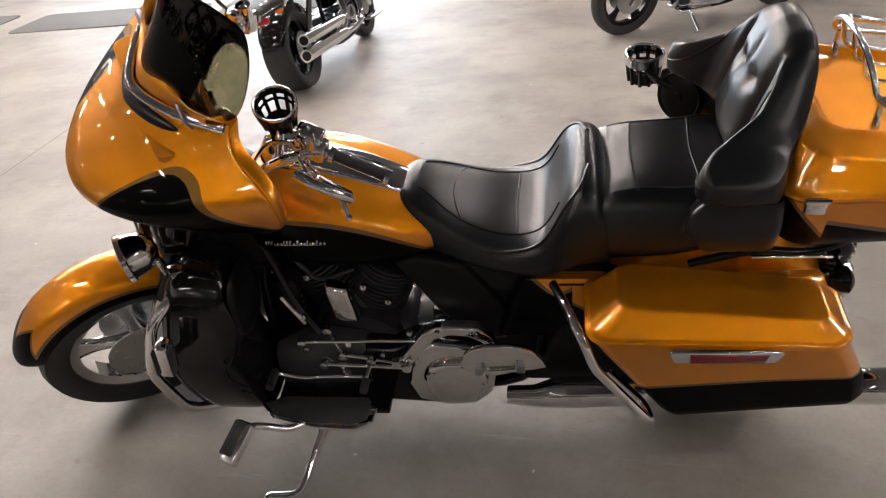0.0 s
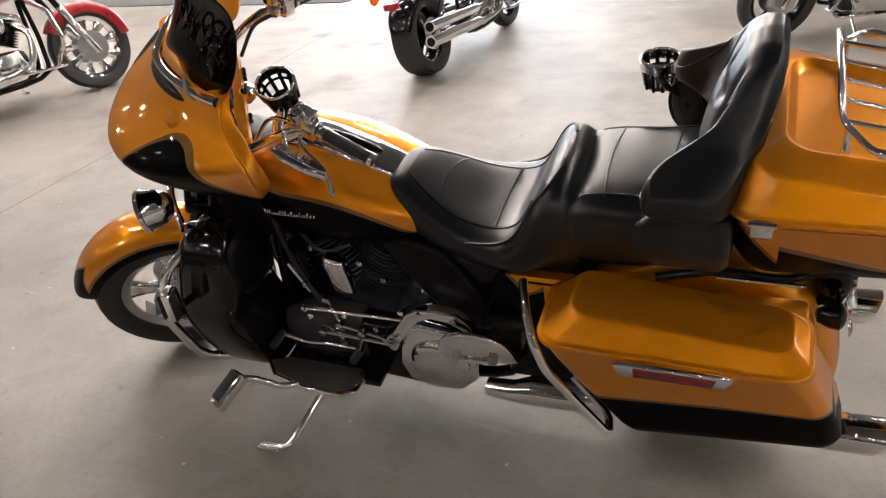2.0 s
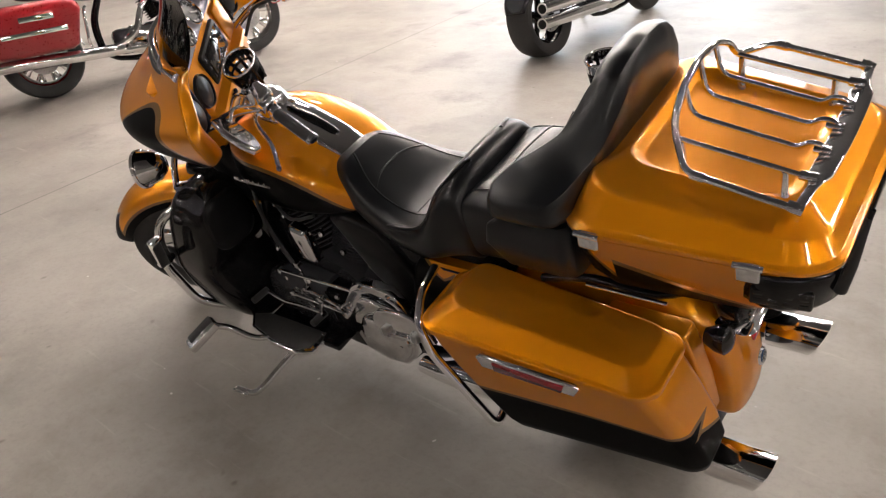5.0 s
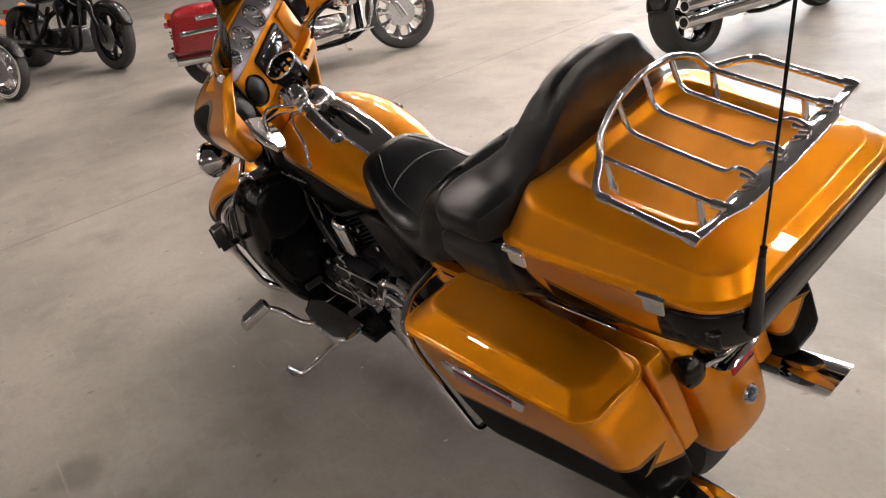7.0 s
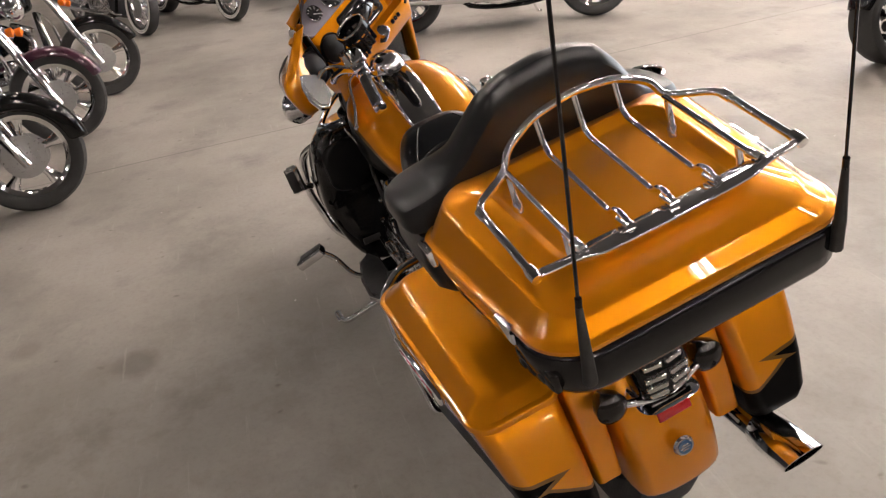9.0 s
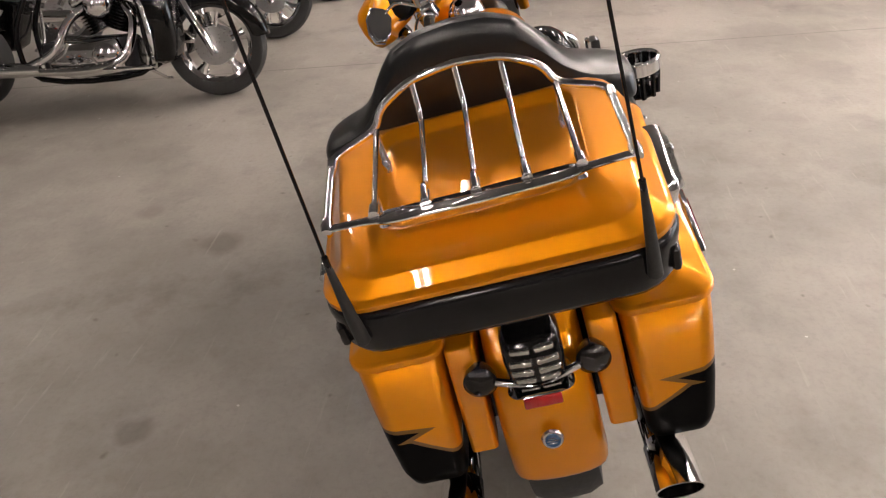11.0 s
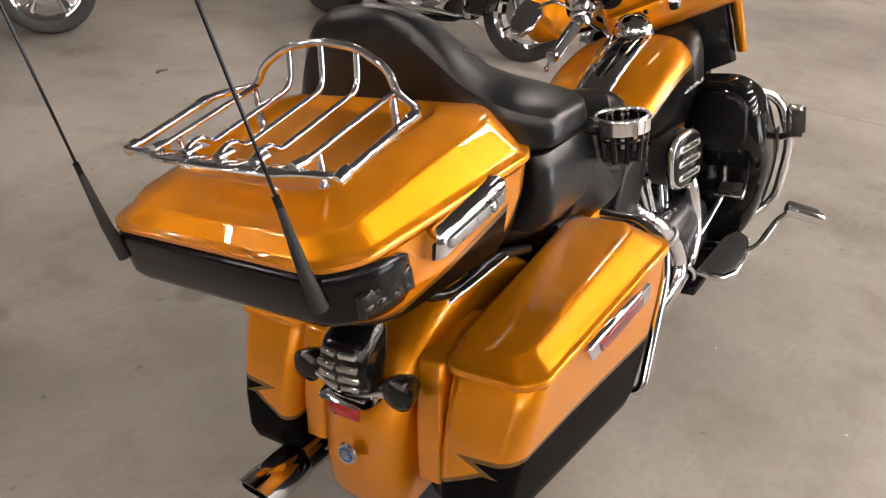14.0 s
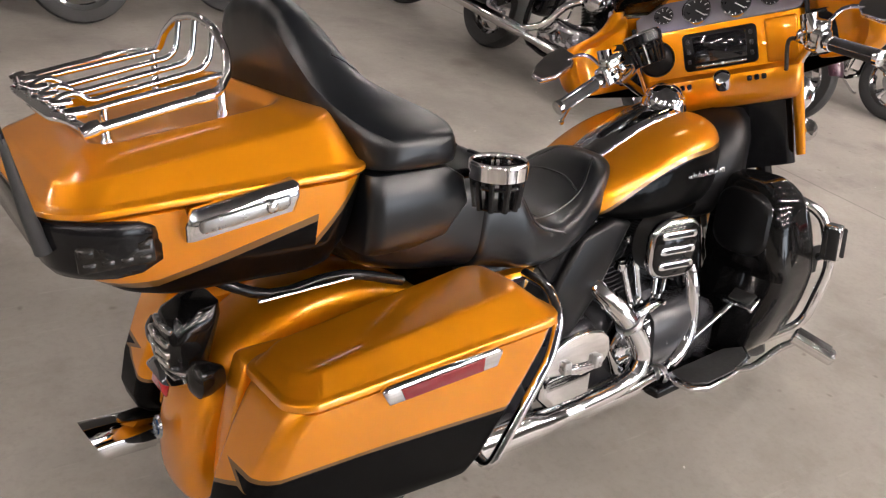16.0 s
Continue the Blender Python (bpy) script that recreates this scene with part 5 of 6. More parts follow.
panel_tilt = Matrix.Translation((-0.681, DASH_Y, 1.245)) @ pose(0, 0, 0, 0, 90 - 26, 0)
part("gauge_panel", prism_mesh(rrect(-0.048, 0.048, -0.238, 0.238, 0.03), 0.012, panel_tilt @ pose(0, 0, -0.012), 0.004), M["panel"], dash, "satin grey gauge panel")
for y, r in ((-0.152, 0.030), (-0.056, 0.044), (0.056, 0.044), (0.152, 0.030)):
    m = panel_tilt @ pose(0, y, 0)
    g = part("gauge", lathe_mesh([(r * 0.84, 0.006), (r * 0.90, 0.013), (r * 0.97, 0.012), (r, 0.004), (r, -0.004)], 28, m, caps=False), M["chrome"], dash, "round gauge with chrome bezel")
    part("gauge_face", lathe_mesh([(0.0, 0.004), (r * 0.88, 0.004), (r * 0.88, 0.0)], 28, m, caps=False), M["dial"], g)
    part("gauge_needle", box_mesh(0.003, r * 0.75, 0.002, m @ pose(0, 0, 0.0065, 0, 0, -40) @ pose(0, r * 0.3, 0), 0, 1), M["white"], g)
    for k in range(9):
        part("gauge_mark", box_mesh(0.0022, r * 0.16, 0.001, m @ pose(0, 0, 0.0048, 0, 0, -130 + 32.5 * k) @ pose(0, r * 0.72, 0), 0, 1), M["white"], g)
radio = part("radio", stack([(0.0, -0.056, 0.056, -0.105, 0.105, 0.014), (0.010, -0.056, 0.056, -0.105, 0.105, 0.014), (0.014, -0.052, 0.052, -0.101, 0.101, 0.012)], lambda p: Vector((-0.660 + p.z, p.y + DASH_Y, 1.127 + p.x))), M["plastic"], dash, "black radio with wide display")
part("display", box_mesh(0.004, 0.150, 0.078, pose(-0.6455, DASH_Y, 1.132), 0.001, 1), M["screen"], radio)
part("radio_strip", box_mesh(0.006, 0.145, 0.008, pose(-0.6445, DASH_Y, 1.083), 0.002, 1), M["silver"], radio, "silver strip below the display")
for y in (-0.089, 0.089):
    for z in (1.10, 1.13, 1.16):
        part("radio_button", box_mesh(0.005, 0.010, 0.014, pose(-0.6455, y + DASH_Y, z), 0.002, 1), M["dial"], radio)
part("media_door", box_mesh(0.010, 0.088, 0.126, pose(-0.6535, 0.172 + DASH_Y, 1.125), 0.006, 3), M["amber"], dash)
part("dash_speaker", lathe_mesh([(0.0, 0.010), (0.036, 0.008), (0.048, 0.002), (0.052, 0.008), (0.055, -0.004)], 28, axis_matrix((-0.655, -0.185 + DASH_Y, 1.125), (1, 0, 0.05)), caps=False), M["plastic"], dash, "black fairing speaker")
part("ignition_switch", lathe_mesh([(0.0, 0.022), (0.016, 0.022), (0.024, 0.018), (0.028, 0.0), (0.028, -0.02)], 20, axis_matrix((-0.612, DASH_Y, 1.035), (0.8, 0, 0.6)), caps=False), M["chrome"], dash, "chrome ignition switch")
for y in (-0.115, -0.095, 0.075, 0.095, 0.115):
    part("switch", box_mesh(0.012, 0.014, 0.016, pose(-0.616, y + DASH_Y, 1.028), 0.003, 1), M["black"], dash)

# windshield and its trim
ws = []
for i in range(13):
    k = -1 + i / 6
    e = shell_point(8, k * 0.97)
    h = 0.27 - 0.06 * abs(k) ** 3
    ws.append([e + Vector((-0.004 + (0.26 - 0.04 * k * k) * t - 0.10 * t * t + 0.03 * abs(k) ** 6 * (1 - t), -0.14 * t * e.y, h * t - 0.012)) for t in (0, 0.3, 0.6, 0.85, 1)])
part("windshield", grid_mesh(ws), M["tint"], bike, "dark tinted low windshield", turn=HOOD, thick=0.004, subdiv=2)
part("windshield_trim", tube_mesh([shell_point(7.85, -0.99 + 1.98 * k / 30, 0.004) for k in range(31)], 0.0135, 8), M["chrome"], bike, "chrome windshield trim", turn=HOOD)
vent_path = [shell_point(6.95 + 0.1 * abs(k), k * 0.60, -0.004) for k in (v / 10 for v in range(-10, 11))]
part("fairing_vent", tube_mesh(vent_path, [0.020 * (1 - abs(v / 10) ** 4 * 0.75) for v in range(-10, 11)], 10), M["plastic"], bike, "dark air vent below the windshield", turn=HOOD)

# headlamp and passing lamps
part("headlamp", lathe_mesh([(0.0, 0.035), (0.04, 0.028), (0.062, 0.01), (0.072, 0.006), (0.076, -0.01), (0.07, -0.06)], 28, axis_matrix((-0.972, 0, 1.03), (-1, 0, 0.0)), caps=False), M["chrome"], bike, "chrome-rimmed headlamp", turn=HOOD)
bar = part("lamp_bar", tube_mesh(rounded_path([(-0.90, -0.25, 0.87), (-0.93, -0.14, 0.885), (-0.93, 0.14, 0.885), (-0.90, 0.25, 0.87)], 0.05), 0.012, 8), M["chrome"], bike, "chrome passing-lamp bar", turn=STEER)
for s in (-1, 1):
    lamp = part("passing_lamp", lathe_mesh([(0.0, -0.075), (0.03, -0.068), (0.052, -0.04), (0.06, 0.0), (0.066, 0.004), (0.066, 0.016), (0.058, 0.02), (0.0, 0.026)], 24, axis_matrix((-0.965, s * 0.222, 0.965), (-1, 0, 0)), caps=False), M["chrome"], bike, "chrome passing lamp", turn=STEER)
    part("turn_signal", lathe_mesh([(0.0, -0.05), (0.022, -0.045), (0.034, -0.015), (0.036, 0.01), (0.0, 0.02)], 20, axis_matrix((-0.885, s * 0.25, 0.85), (-1, 0, 0)), caps=False), M["chrome"], bike, turn=STEER)

# handlebar, grips, levers, mirrors
hb = [(-0.290, -0.405, 1.068), (-0.402, -0.30, 1.123), (-0.50, -0.275, 1.135), (-0.60, -0.25, 1.10), (-0.70, -0.19, 1.04), (-0.72, 0.0, 1.02), (-0.70, 0.19, 1.04), (-0.60, 0.25, 1.10), (-0.50, 0.275, 1.135), (-0.402, 0.30, 1.123), (-0.290, 0.405, 1.068)]
bars = part("handlebar", tube_mesh(smooth_path(hb, 5), 0.0135, 10), M["chrome"], bike, "chrome handlebar turned to full lock", turn=STEER)
for s in (-1, 1):
    g0, g1 = Vector((-0.402, s * 0.30, 1.123)), Vector((-0.290, s * 0.405, 1.068))
    gm = axis_matrix(g0, g1 - g0)
    part("grip", lathe_mesh([(0.02, 0.0), (0.019, 0.004), (0.018, 0.01), (0.0185, 0.07), (0.018, 0.148), (0.019, 0.150), (0.012, 0.151)], 16, gm), M["rubber"], bars, "black grip with chrome ends")
    for h0, h1 in ((0.0, 0.016), (0.148, 0.166)):
        part("grip_band", lathe_mesh([(0.012, h0), (0.0205, h0 + 0.002), (0.0205, h1 - 0.003), (0.014, h1)], 18, gm), M["chrome"], bars, "chrome grip band")
    for a in range(3):
        part("grip_strip", box_mesh(0.006, 0.004, 0.128, gm @ pose(0, 0, 0, 0, 0, 120 * a + 50) @ pose(0.0178, 0, 0.081), 0.0015, 1), M["chrome"], bars)
    part("switch_housing", box_mesh(0.05, 0.06, 0.055, gm @ pose(0, 0, -0.035), 0.012, 3), M["chrome"], bars)
    part("master_cylinder", box_mesh(0.05, 0.035, 0.07, gm @ pose(0.01, 0.03, -0.06), 0.01, 2), M["chrome"], bars)
    part("control_cap", lathe_mesh([(0.0, 0.030), (0.018, 0.028), (0.022, 0.020), (0.022, -0.02)], 16, gm @ pose(-0.015, 0.045, -0.062, 70, 0, 0), caps=False), M["chrome"], bars)
    part("clamp", torus_mesh(0.018, [(0.006 * math.cos(a), 0.012 * math.sin(a)) for a in (k * math.pi / 4 for k in range(8))], 16, gm @ pose(0, 0, -0.082)), M["chrome"], bars)
    for q in range(3):
        part("switch_button", box_mesh(0.010, 0.012, 0.012, gm @ pose(0.024, -0.018 + 0.018 * q, -0.035), 0.003, 1), M["black"], bars)
    part("hose", tube_mesh(smooth_path([g0 + Vector((-0.07, -s * 0.06, 0.02)), g0 + Vector((-0.13, -s * 0.09, 0.02)), g0 + Vector((-0.20, -s * 0.10, -0.06))], 5), 0.006, 8), M["chrome"] if s < 0 else M["rubber"], bars)
    lev = [g0 + Vector((-0.05, -s * 0.03, 0.0)), g0 + Vector((-0.06, s * 0.02, -0.005)), Vector((-0.425, s * 0.385, 1.072)), Vector((-0.422, s * 0.431, 1.022))]
    part("hand_lever", tube_mesh(smooth_path(lev, 4), 0.0065, 8, flat=0.7), M["chrome"], bars, "chrome lever")
    part("lever_ball", lathe_mesh([(0.0, -0.010), (0.007, -0.007), (0.010, 0.0), (0.007, 0.007), (0.0, 0.010)], 12, pose(-0.422, s * 0.431, 1.020), caps=False), M["chrome"], bars)
    near, far = (STEER.inverted() @ Vector(p) for p in ((-0.324, -0.27, 1.135), (-0.197, -0.278, 1.061)))
    facing = STEER.to_3x3().inverted() @ Vector((0.35, 0.38, 0.56)).normalized()
    near, far, facing = (Vector((p.x, -s * p.y, p.z)) for p in (near, far, facing))
    across = (far - near).normalized() * s
    facing = (facing - across * facing.dot(across)).normalized()
    down = across.cross(facing)
    mm = Matrix(((down.x, across.x, facing.x, 0), (down.y, across.y, facing.y, 0), (down.z, across.z, facing.z, 0), (0, 0, 0, 1)))
    mm.translation = (near + far) / 2
    stem = [g0 + Vector((-0.04, -s * 0.02, 0.02)), (g0 + near) / 2 + Vector((-0.03, 0, 0.03)), near * 0.6 + far * 0.4 - facing * 0.02]
    part("mirror_stem", tube_mesh(smooth_path(stem, 4), 0.006, 8), M["chrome"], bars)
    out = [(-0.03, -0.07), (0.02, -0.075), (0.045, -0.04), (0.042, 0.03), (0.02, 0.075), (-0.012, 0.08), (-0.035, 0.04), (-0.042, -0.02)]
    part("mirror_shell", prism_mesh([(a, b * s) for a, b in out], 0.022, mm @ pose(0, 0, -0.022), 0.009, 3), M["chrome"], bars, "chrome mirror")
    part("mirror_glass", prism_mesh([(a * 0.88, b * s * 0.9) for a, b in out], 0.002, mm @ pose(0, 0, 0.0005), 0), M["chrome"], bars)


def cup_holder(at, parent, turn, tilt, collar="chrome"):
    """A chrome ring over a slotted black basket."""
    m = Matrix.Translation(at) @ tilt
    ring = part("cup_holder", torus_mesh(0.052, [(0.004 * math.cos(a), 0.007 * math.sin(a)) for a in (k * math.pi / 4 for k in range(8))], 28, m @ pose(0, 0, 0.04)), M["chrome"], parent, "chrome slotted cup holder", turn=turn)
    part("holder_collar", lathe_mesh([(0.052, 0.012), (0.055, 0.014), (0.057, 0.040), (0.053, 0.040), (0.050, 0.014)], 28, m, caps=False), M[collar], ring)
    part("holder_floor", lathe_mesh([(0.0, 0.0), (0.038, 0.0), (0.040, 0.004), (0.0, 0.004)], 20, m @ pose(0, 0, -0.045), caps=False), M["black"], ring)
    for k in range(10):
        a = 2 * math.pi * k / 10
        part("holder_rib", tube_mesh([m @ Vector((0.051 * math.cos(a), 0.051 * math.sin(a), 0.04)), m @ Vector((0.040 * math.cos(a), 0.040 * math.sin(a), -0.045))], 0.006, 6), M["black"], ring)
    part("holder_hoop", torus_mesh(0.046, [(0.004 * math.cos(a), 0.004 * math.sin(a)) for a in (k * math.pi / 3 for k in range(6))], 24, m), M["black"], ring)


cup_holder((-0.418, -0.062, 1.16), bike, None, pose(0, 0, 0, 25, 10, 0), "black")
part("holder_clamp", tube_mesh(smooth_path([(-0.418, -0.075, 1.125), (-0.42, -0.10, 1.09), (-0.42, -0.13, 1.06)], 4), 0.012, 8), M["chrome"], bike)
cup_holder((0.525, 0.385, 1.0), bike, None, pose(0, 0, 0, 0, 0, 0))
part("holder_arm", tube_mesh(smooth_path([(0.53, 0.335, 1.01), (0.555, 0.30, 1.0), (0.60, 0.285, 0.98)], 4), 0.010, 8), M["black"], bike)

# tail: lamp, signals, emblem, silencers
tail = part("tail_lamp", stack([(0.600, 0.98, 1.035, -0.055, 0.055, 0.02), (0.612, 0.97, 1.055, -0.061, 0.061, 0.03), (0.665, 0.955, 1.058, -0.064, 0.064, 0.03), (0.708, 0.94, 1.036, -0.061, 0.061, 0.03), (0.730, 0.94, 1.0, -0.048, 0.048, 0.02)], lambda p: Vector((p.x, p.y + 0.01, p.z))), M["gloss"], bike, "black tail lamp with clear bars in a chrome surround")
for z, w, o in ((0.622, 0.096, 0.0), (0.645, 0.108, 0.003), (0.668, 0.108, 0.002), (0.691, 0.096, -0.008)):
    for dy in (-0.26, 0.26):
        part("lamp_bar_lens", box_mesh(0.014, w * 0.44, 0.014, pose(1.053 + o, 0.01 + dy * w, z, 0, 0, dy * 30), 0.004, 2), M["clear_lens"], tail, "clear lamp bar")
part("lamp_surround", stack([(0.577, 0.95, 1.052, -0.068, 0.068, 0.03), (0.588, 0.945, 1.070, -0.072, 0.072, 0.03), (0.600, 0.95, 1.058, -0.062, 0.062, 0.03)], lambda p: Vector((p.x, p.y + 0.01, p.z))), M["chrome"], tail, "chrome lamp base")
part("reflector", box_mesh(0.008, 0.082, 0.026, pose(1.058, 0.007, 0.562, 0, -12, 0), 0.003, 1), M["red_lens"], tail, "small red reflector")
sig_bar = part("signal_bar", tube_mesh(smooth_path([(1.022, -0.095, 0.615), (1.027, -0.06, 0.604), (1.045, 0.007, 0.592), (1.027, 0.074, 0.604), (1.022, 0.109, 0.615)], 4), 0.010, 8), M["chrome"], bike, "chrome signal bar")
for s in (-1, 1):
    lamp = part("turn_signal", lathe_mesh([(0.0, -0.052), (0.02, -0.047), (0.034, -0.018), (0.037, 0.004)], 24, axis_matrix((1.022, s * 0.121 + 0.0075, 0.617), (1, 0, 0.05)), caps=False), M["gloss"], sig_bar, "black-backed round turn signal")
    part("signal_lens", lathe_mesh([(0.0, 0.020), (0.020, 0.017), (0.031, 0.010), (0.0365, 0.003)], 24, axis_matrix((1.022, s * 0.121 + 0.0075, 0.617), (1, 0, 0.05)), caps=False), M["smoke"], lamp, "smoked lens")
part("emblem", lathe_mesh([(0.0, 0.006), (0.022, 0.006), (0.025, 0.0)], 24, axis_matrix((1.069, 0.005, 0.462), (1, 0, 0.12)), caps=False), M["silver"], bike, "round fender emblem")
part("emblem_centre", lathe_mesh([(0.0, 0.0078), (0.017, 0.0078), (0.017, 0.005)], 24, axis_matrix((1.069, 0.005, 0.462), (1, 0, 0.12)), caps=False), M["blue"], bike)
for z in (-0.007, 0.0, 0.007):
    part("emblem_bar", box_mesh(0.004, 0.026 - abs(z) * 1.2, 0.0025, pose(1.0765, 0.005, 0.463 + z, 0, -7, 0), 0.0008, 1), M["silver"], bike)
for s in (-1, 1):
    pipe = part("silencer", tube_mesh([(0.12, s * 0.245, 0.28), (0.20, s * 0.25, 0.285), (0.26, s * 0.245, 0.295), (1.02, s * 0.235 + MID, 0.320)], [0.028, 0.033, 0.045, 0.047], 20), M["chrome"], bike, "chrome silencer")
    m = axis_matrix((1.02, s * 0.235 + MID, 0.320), (1, 0, 0.035))
    rows = []
    for r, h, cut in ((0.048, 0.0, 0), (0.052, 0.004, 0), (0.052, 0.10, 0.3), (0.053, 0.130, 1), (0.0495, 0.131, 1), (0.0465, 0.10, 0.6), (0.045, 0.0, 0)):
        rows.append([m @ Vector((r * math.cos(a), r * math.sin(a), h + cut * 0.55 * (m.to_3x3() @ Vector((r * math.cos(a), r * math.sin(a), 0))).z)) for a in (k * math.pi / 12 for k in range(24))])
    part("silencer_tip", grid_mesh(rows, close_u=True), M["chrome"], pipe)
    part("silencer_baffle", lathe_mesh([(0.0, 0.03), (0.046, 0.03), (0.046, 0.025)], 20, m, caps=False), M["black"], pipe)

# side covers and frame
for s in (-1, 1):
    part("side_cover", stack([(0.47, 0.10, 0.34, 0.0, 0.03, 0.02), (0.55, 0.12, 0.40, 0.0, 0.05, 0.03), (0.66, 0.16, 0.42, 0.0, 0.05, 0.03), (0.69, 0.18, 0.40, 0.0, 0.03, 0.02)], lambda p, s=s: Vector((p.x, s * (0.15 + p.y), p.z))), M["side"], bike, "amber and black side cover")
    part("frame_tube", tube_mesh(smooth_path([(-0.58, s * 0.05, 0.78), (-0.60, s * 0.10, 0.50), (-0.58, s * 0.12, 0.26), (-0.45, s * 0.13, 0.205), (0.10, s * 0.13, 0.21), (0.22, s * 0.14, 0.40), (0.20, s * 0.13, 0.70)], 5), 0.019, 10), M["black"], bike, "black frame tube")
    part("trunk_bracket", tube_mesh(smooth_path([(0.60, s * 0.19, 0.75), (0.75, s * 0.20, 0.80), (0.90, s * 0.19, 0.79), (1.02, s * 0.17, 0.85), (1.08, s * 0.15, 0.89)], 4), 0.011, 8), M["black"], bike, "black trunk bracket")
    part("bracket_trim", tube_mesh([(0.74, s * 0.222, 0.80), (0.93, s * 0.212, 0.79)], 0.005, 8), M["chrome"], bike)
# black filler added so lit floor stays hidden between fairing and tank
part("neck_cover", hull([(-0.80, 0.06, 0.72, 0.98), (-0.74, 0.13, 0.68, 1.0), (-0.66, 0.16, 0.66, 0.99), (-0.58, 0.15, 0.66, 0.93), (-0.52, 0.12, 0.66, 0.86)], 14, 3.5), M["plastic"], bike, "added black filler round the steering neck")
part("backbone", hull([(-0.60, 0.05, 0.70, 0.86), (-0.4, 0.07, 0.68, 0.86), (0.0, 0.09, 0.66, 0.80), (0.3, 0.12, 0.66, 0.76)], 12, 4), M["black"], bike)
for s in (-1, 1):
    part("frame_cover", plate([(-0.17, 0.74), (-0.10, 0.76), (0.02, 0.73), (0.14, 0.55), (0.12, 0.44), (0.04, 0.44), (-0.06, 0.55)], s * 0.13, s * 0.04, 0.015, 2), M["plastic"], bike, "black heat deflector below the seat")
part("oil_cooler", box_mesh(0.10, 0.22, 0.36, pose(-0.54, 0, 0.44), 0.02), M["black"], bike)
for k in range(12):
    part("cooler_fin", box_mesh(0.11, 0.20, 0.006, pose(-0.545, 0, 0.30 + 0.025 * k), 0.002, 1), M["engine"], bike)
part("starter", tube_mesh([(-0.10, -0.06, 0.44), (0.10, -0.06, 0.44)], 0.045, 16), M["black"], engine)
# black box added to fill the see-through gap below the seat
part("battery_box", box_mesh(0.42, 0.30, 0.32, pose(0.20, 0, 0.58), 0.03), M["black"], bike)
part("swingarm", merge(tube_mesh([(0.12, -0.13, 0.30), (0.69, -0.13, 0.315)], 0.028, 10), tube_mesh([(0.12, 0.13, 0.30), (0.69, 0.13, 0.315)], 0.028, 10)), M["black"], bike)

# right flank: air cleaner, cam cover, pushrods, header pipes, pedal
air = part("air_cleaner", lathe_mesh([(0.082, 0.0), (0.09, 0.004), (0.09, 0.068), (0.082, 0.072)], 32, axis_matrix((-0.305, 0.137, 0.661), (0, 1, 0))), M["rubber"], engine, "round black-mesh air cleaner")
AIR = Matrix.Translation((-0.285, 0.212, 0.664)) @ Matrix.Rotation(radians(-90), 4, "X") @ pose(0, 0, 0, 0, 10, 0)
cov = part("air_cleaner_cover", prism_mesh(rrect(-0.093, 0.093, -0.088, 0.088, 0.065), 0.030, AIR, 0.014, 3), M["chrome"], engine, "chrome-rimmed air cleaner cover")
part("cover_face", prism_mesh(rrect(-0.082, 0.082, -0.076, 0.076, 0.052), 0.004, AIR @ pose(0, 0, 0.028), 0.001, 1), M["gloss"], cov)
for v in (-0.044, 0.0, 0.044):
    part("cover_rib", prism_mesh(rrect(-0.062, 0.062, v - 0.012, v + 0.012, 0.011), 0.008, AIR @ pose(0, 0, 0.029), 0.003, 2), M["chrome"], cov)
    part("rib_slot", prism_mesh(rrect(-0.046, 0.046, v - 0.005, v + 0.005, 0.0045), 0.002, AIR @ pose(0, 0, 0.0365), 0, 1), M["gloss"], cov)
part("cam_cover", plate([(-0.50, 0.34), (-0.44, 0.25), (-0.30, 0.225), (-0.19, 0.26), (-0.15, 0.35), (-0.20, 0.44), (-0.33, 0.47), (-0.45, 0.44)], 0.11, 0.06, 0.02, 3), M["chrome"], engine, "chrome cam cover")
part("timer_cover", lathe_mesh([(0.0, 0.022), (0.035, 0.021), (0.040, 0.016), (0.062, 0.016), (0.070, 0.010), (0.078, 0.0)], 28, axis_matrix((-0.335, 0.168, 0.345), (0, 1, 0)), caps=False), M["chrome"], engine)
for x0, x1 in ((-0.40, -0.45), (-0.365, -0.39), (-0.31, -0.28), (-0.275, -0.22)):
    part("pushrod_tube", tube_mesh([(x0, 0.125, 0.43), (x1, 0.105, 0.60)], 0.011, 10), M["chrome"], engine)
part("transmission_cover", plate([(-0.08, 0.24), (0.06, 0.22), (0.12, 0.28), (0.11, 0.38), (0.02, 0.42), (-0.08, 0.38)], 0.10, 0.07, 0.02, 3), M["chrome"], engine, "chrome transmission side cover")
part("header_pipe", tube_mesh(smooth_path([(-0.42, 0.08, 0.62), (-0.44, 0.16, 0.575), (-0.448, 0.19, 0.52), (-0.463, 0.20, 0.39), (-0.43, 0.208, 0.31), (-0.36, 0.212, 0.265), (-0.20, 0.23, 0.258), (0.0, 0.245, 0.27), (0.14, 0.245, 0.285)], 6), 0.026, 12), M["chrome"], bike, "chrome front header pipe")
part("header_pipe", tube_mesh(smooth_path([(-0.05, 0.09, 0.62), (-0.056, 0.16, 0.572), (-0.102, 0.215, 0.513), (-0.163, 0.233, 0.43), (-0.19, 0.240, 0.365), (-0.165, 0.244, 0.315), (-0.085, 0.246, 0.292), (0.05, 0.248, 0.287), (0.12, 0.245, 0.285)], 6), 0.026, 12), M["chrome"], bike, "chrome rear header pipe")
part("heat_shield", tube_mesh(smooth_path([(-0.08, 0.195, 0.540), (-0.110, 0.219, 0.503), (-0.163, 0.235, 0.43), (-0.19, 0.242, 0.365), (-0.168, 0.245, 0.318)], 5), 0.031, 12), M["chrome"], bike)
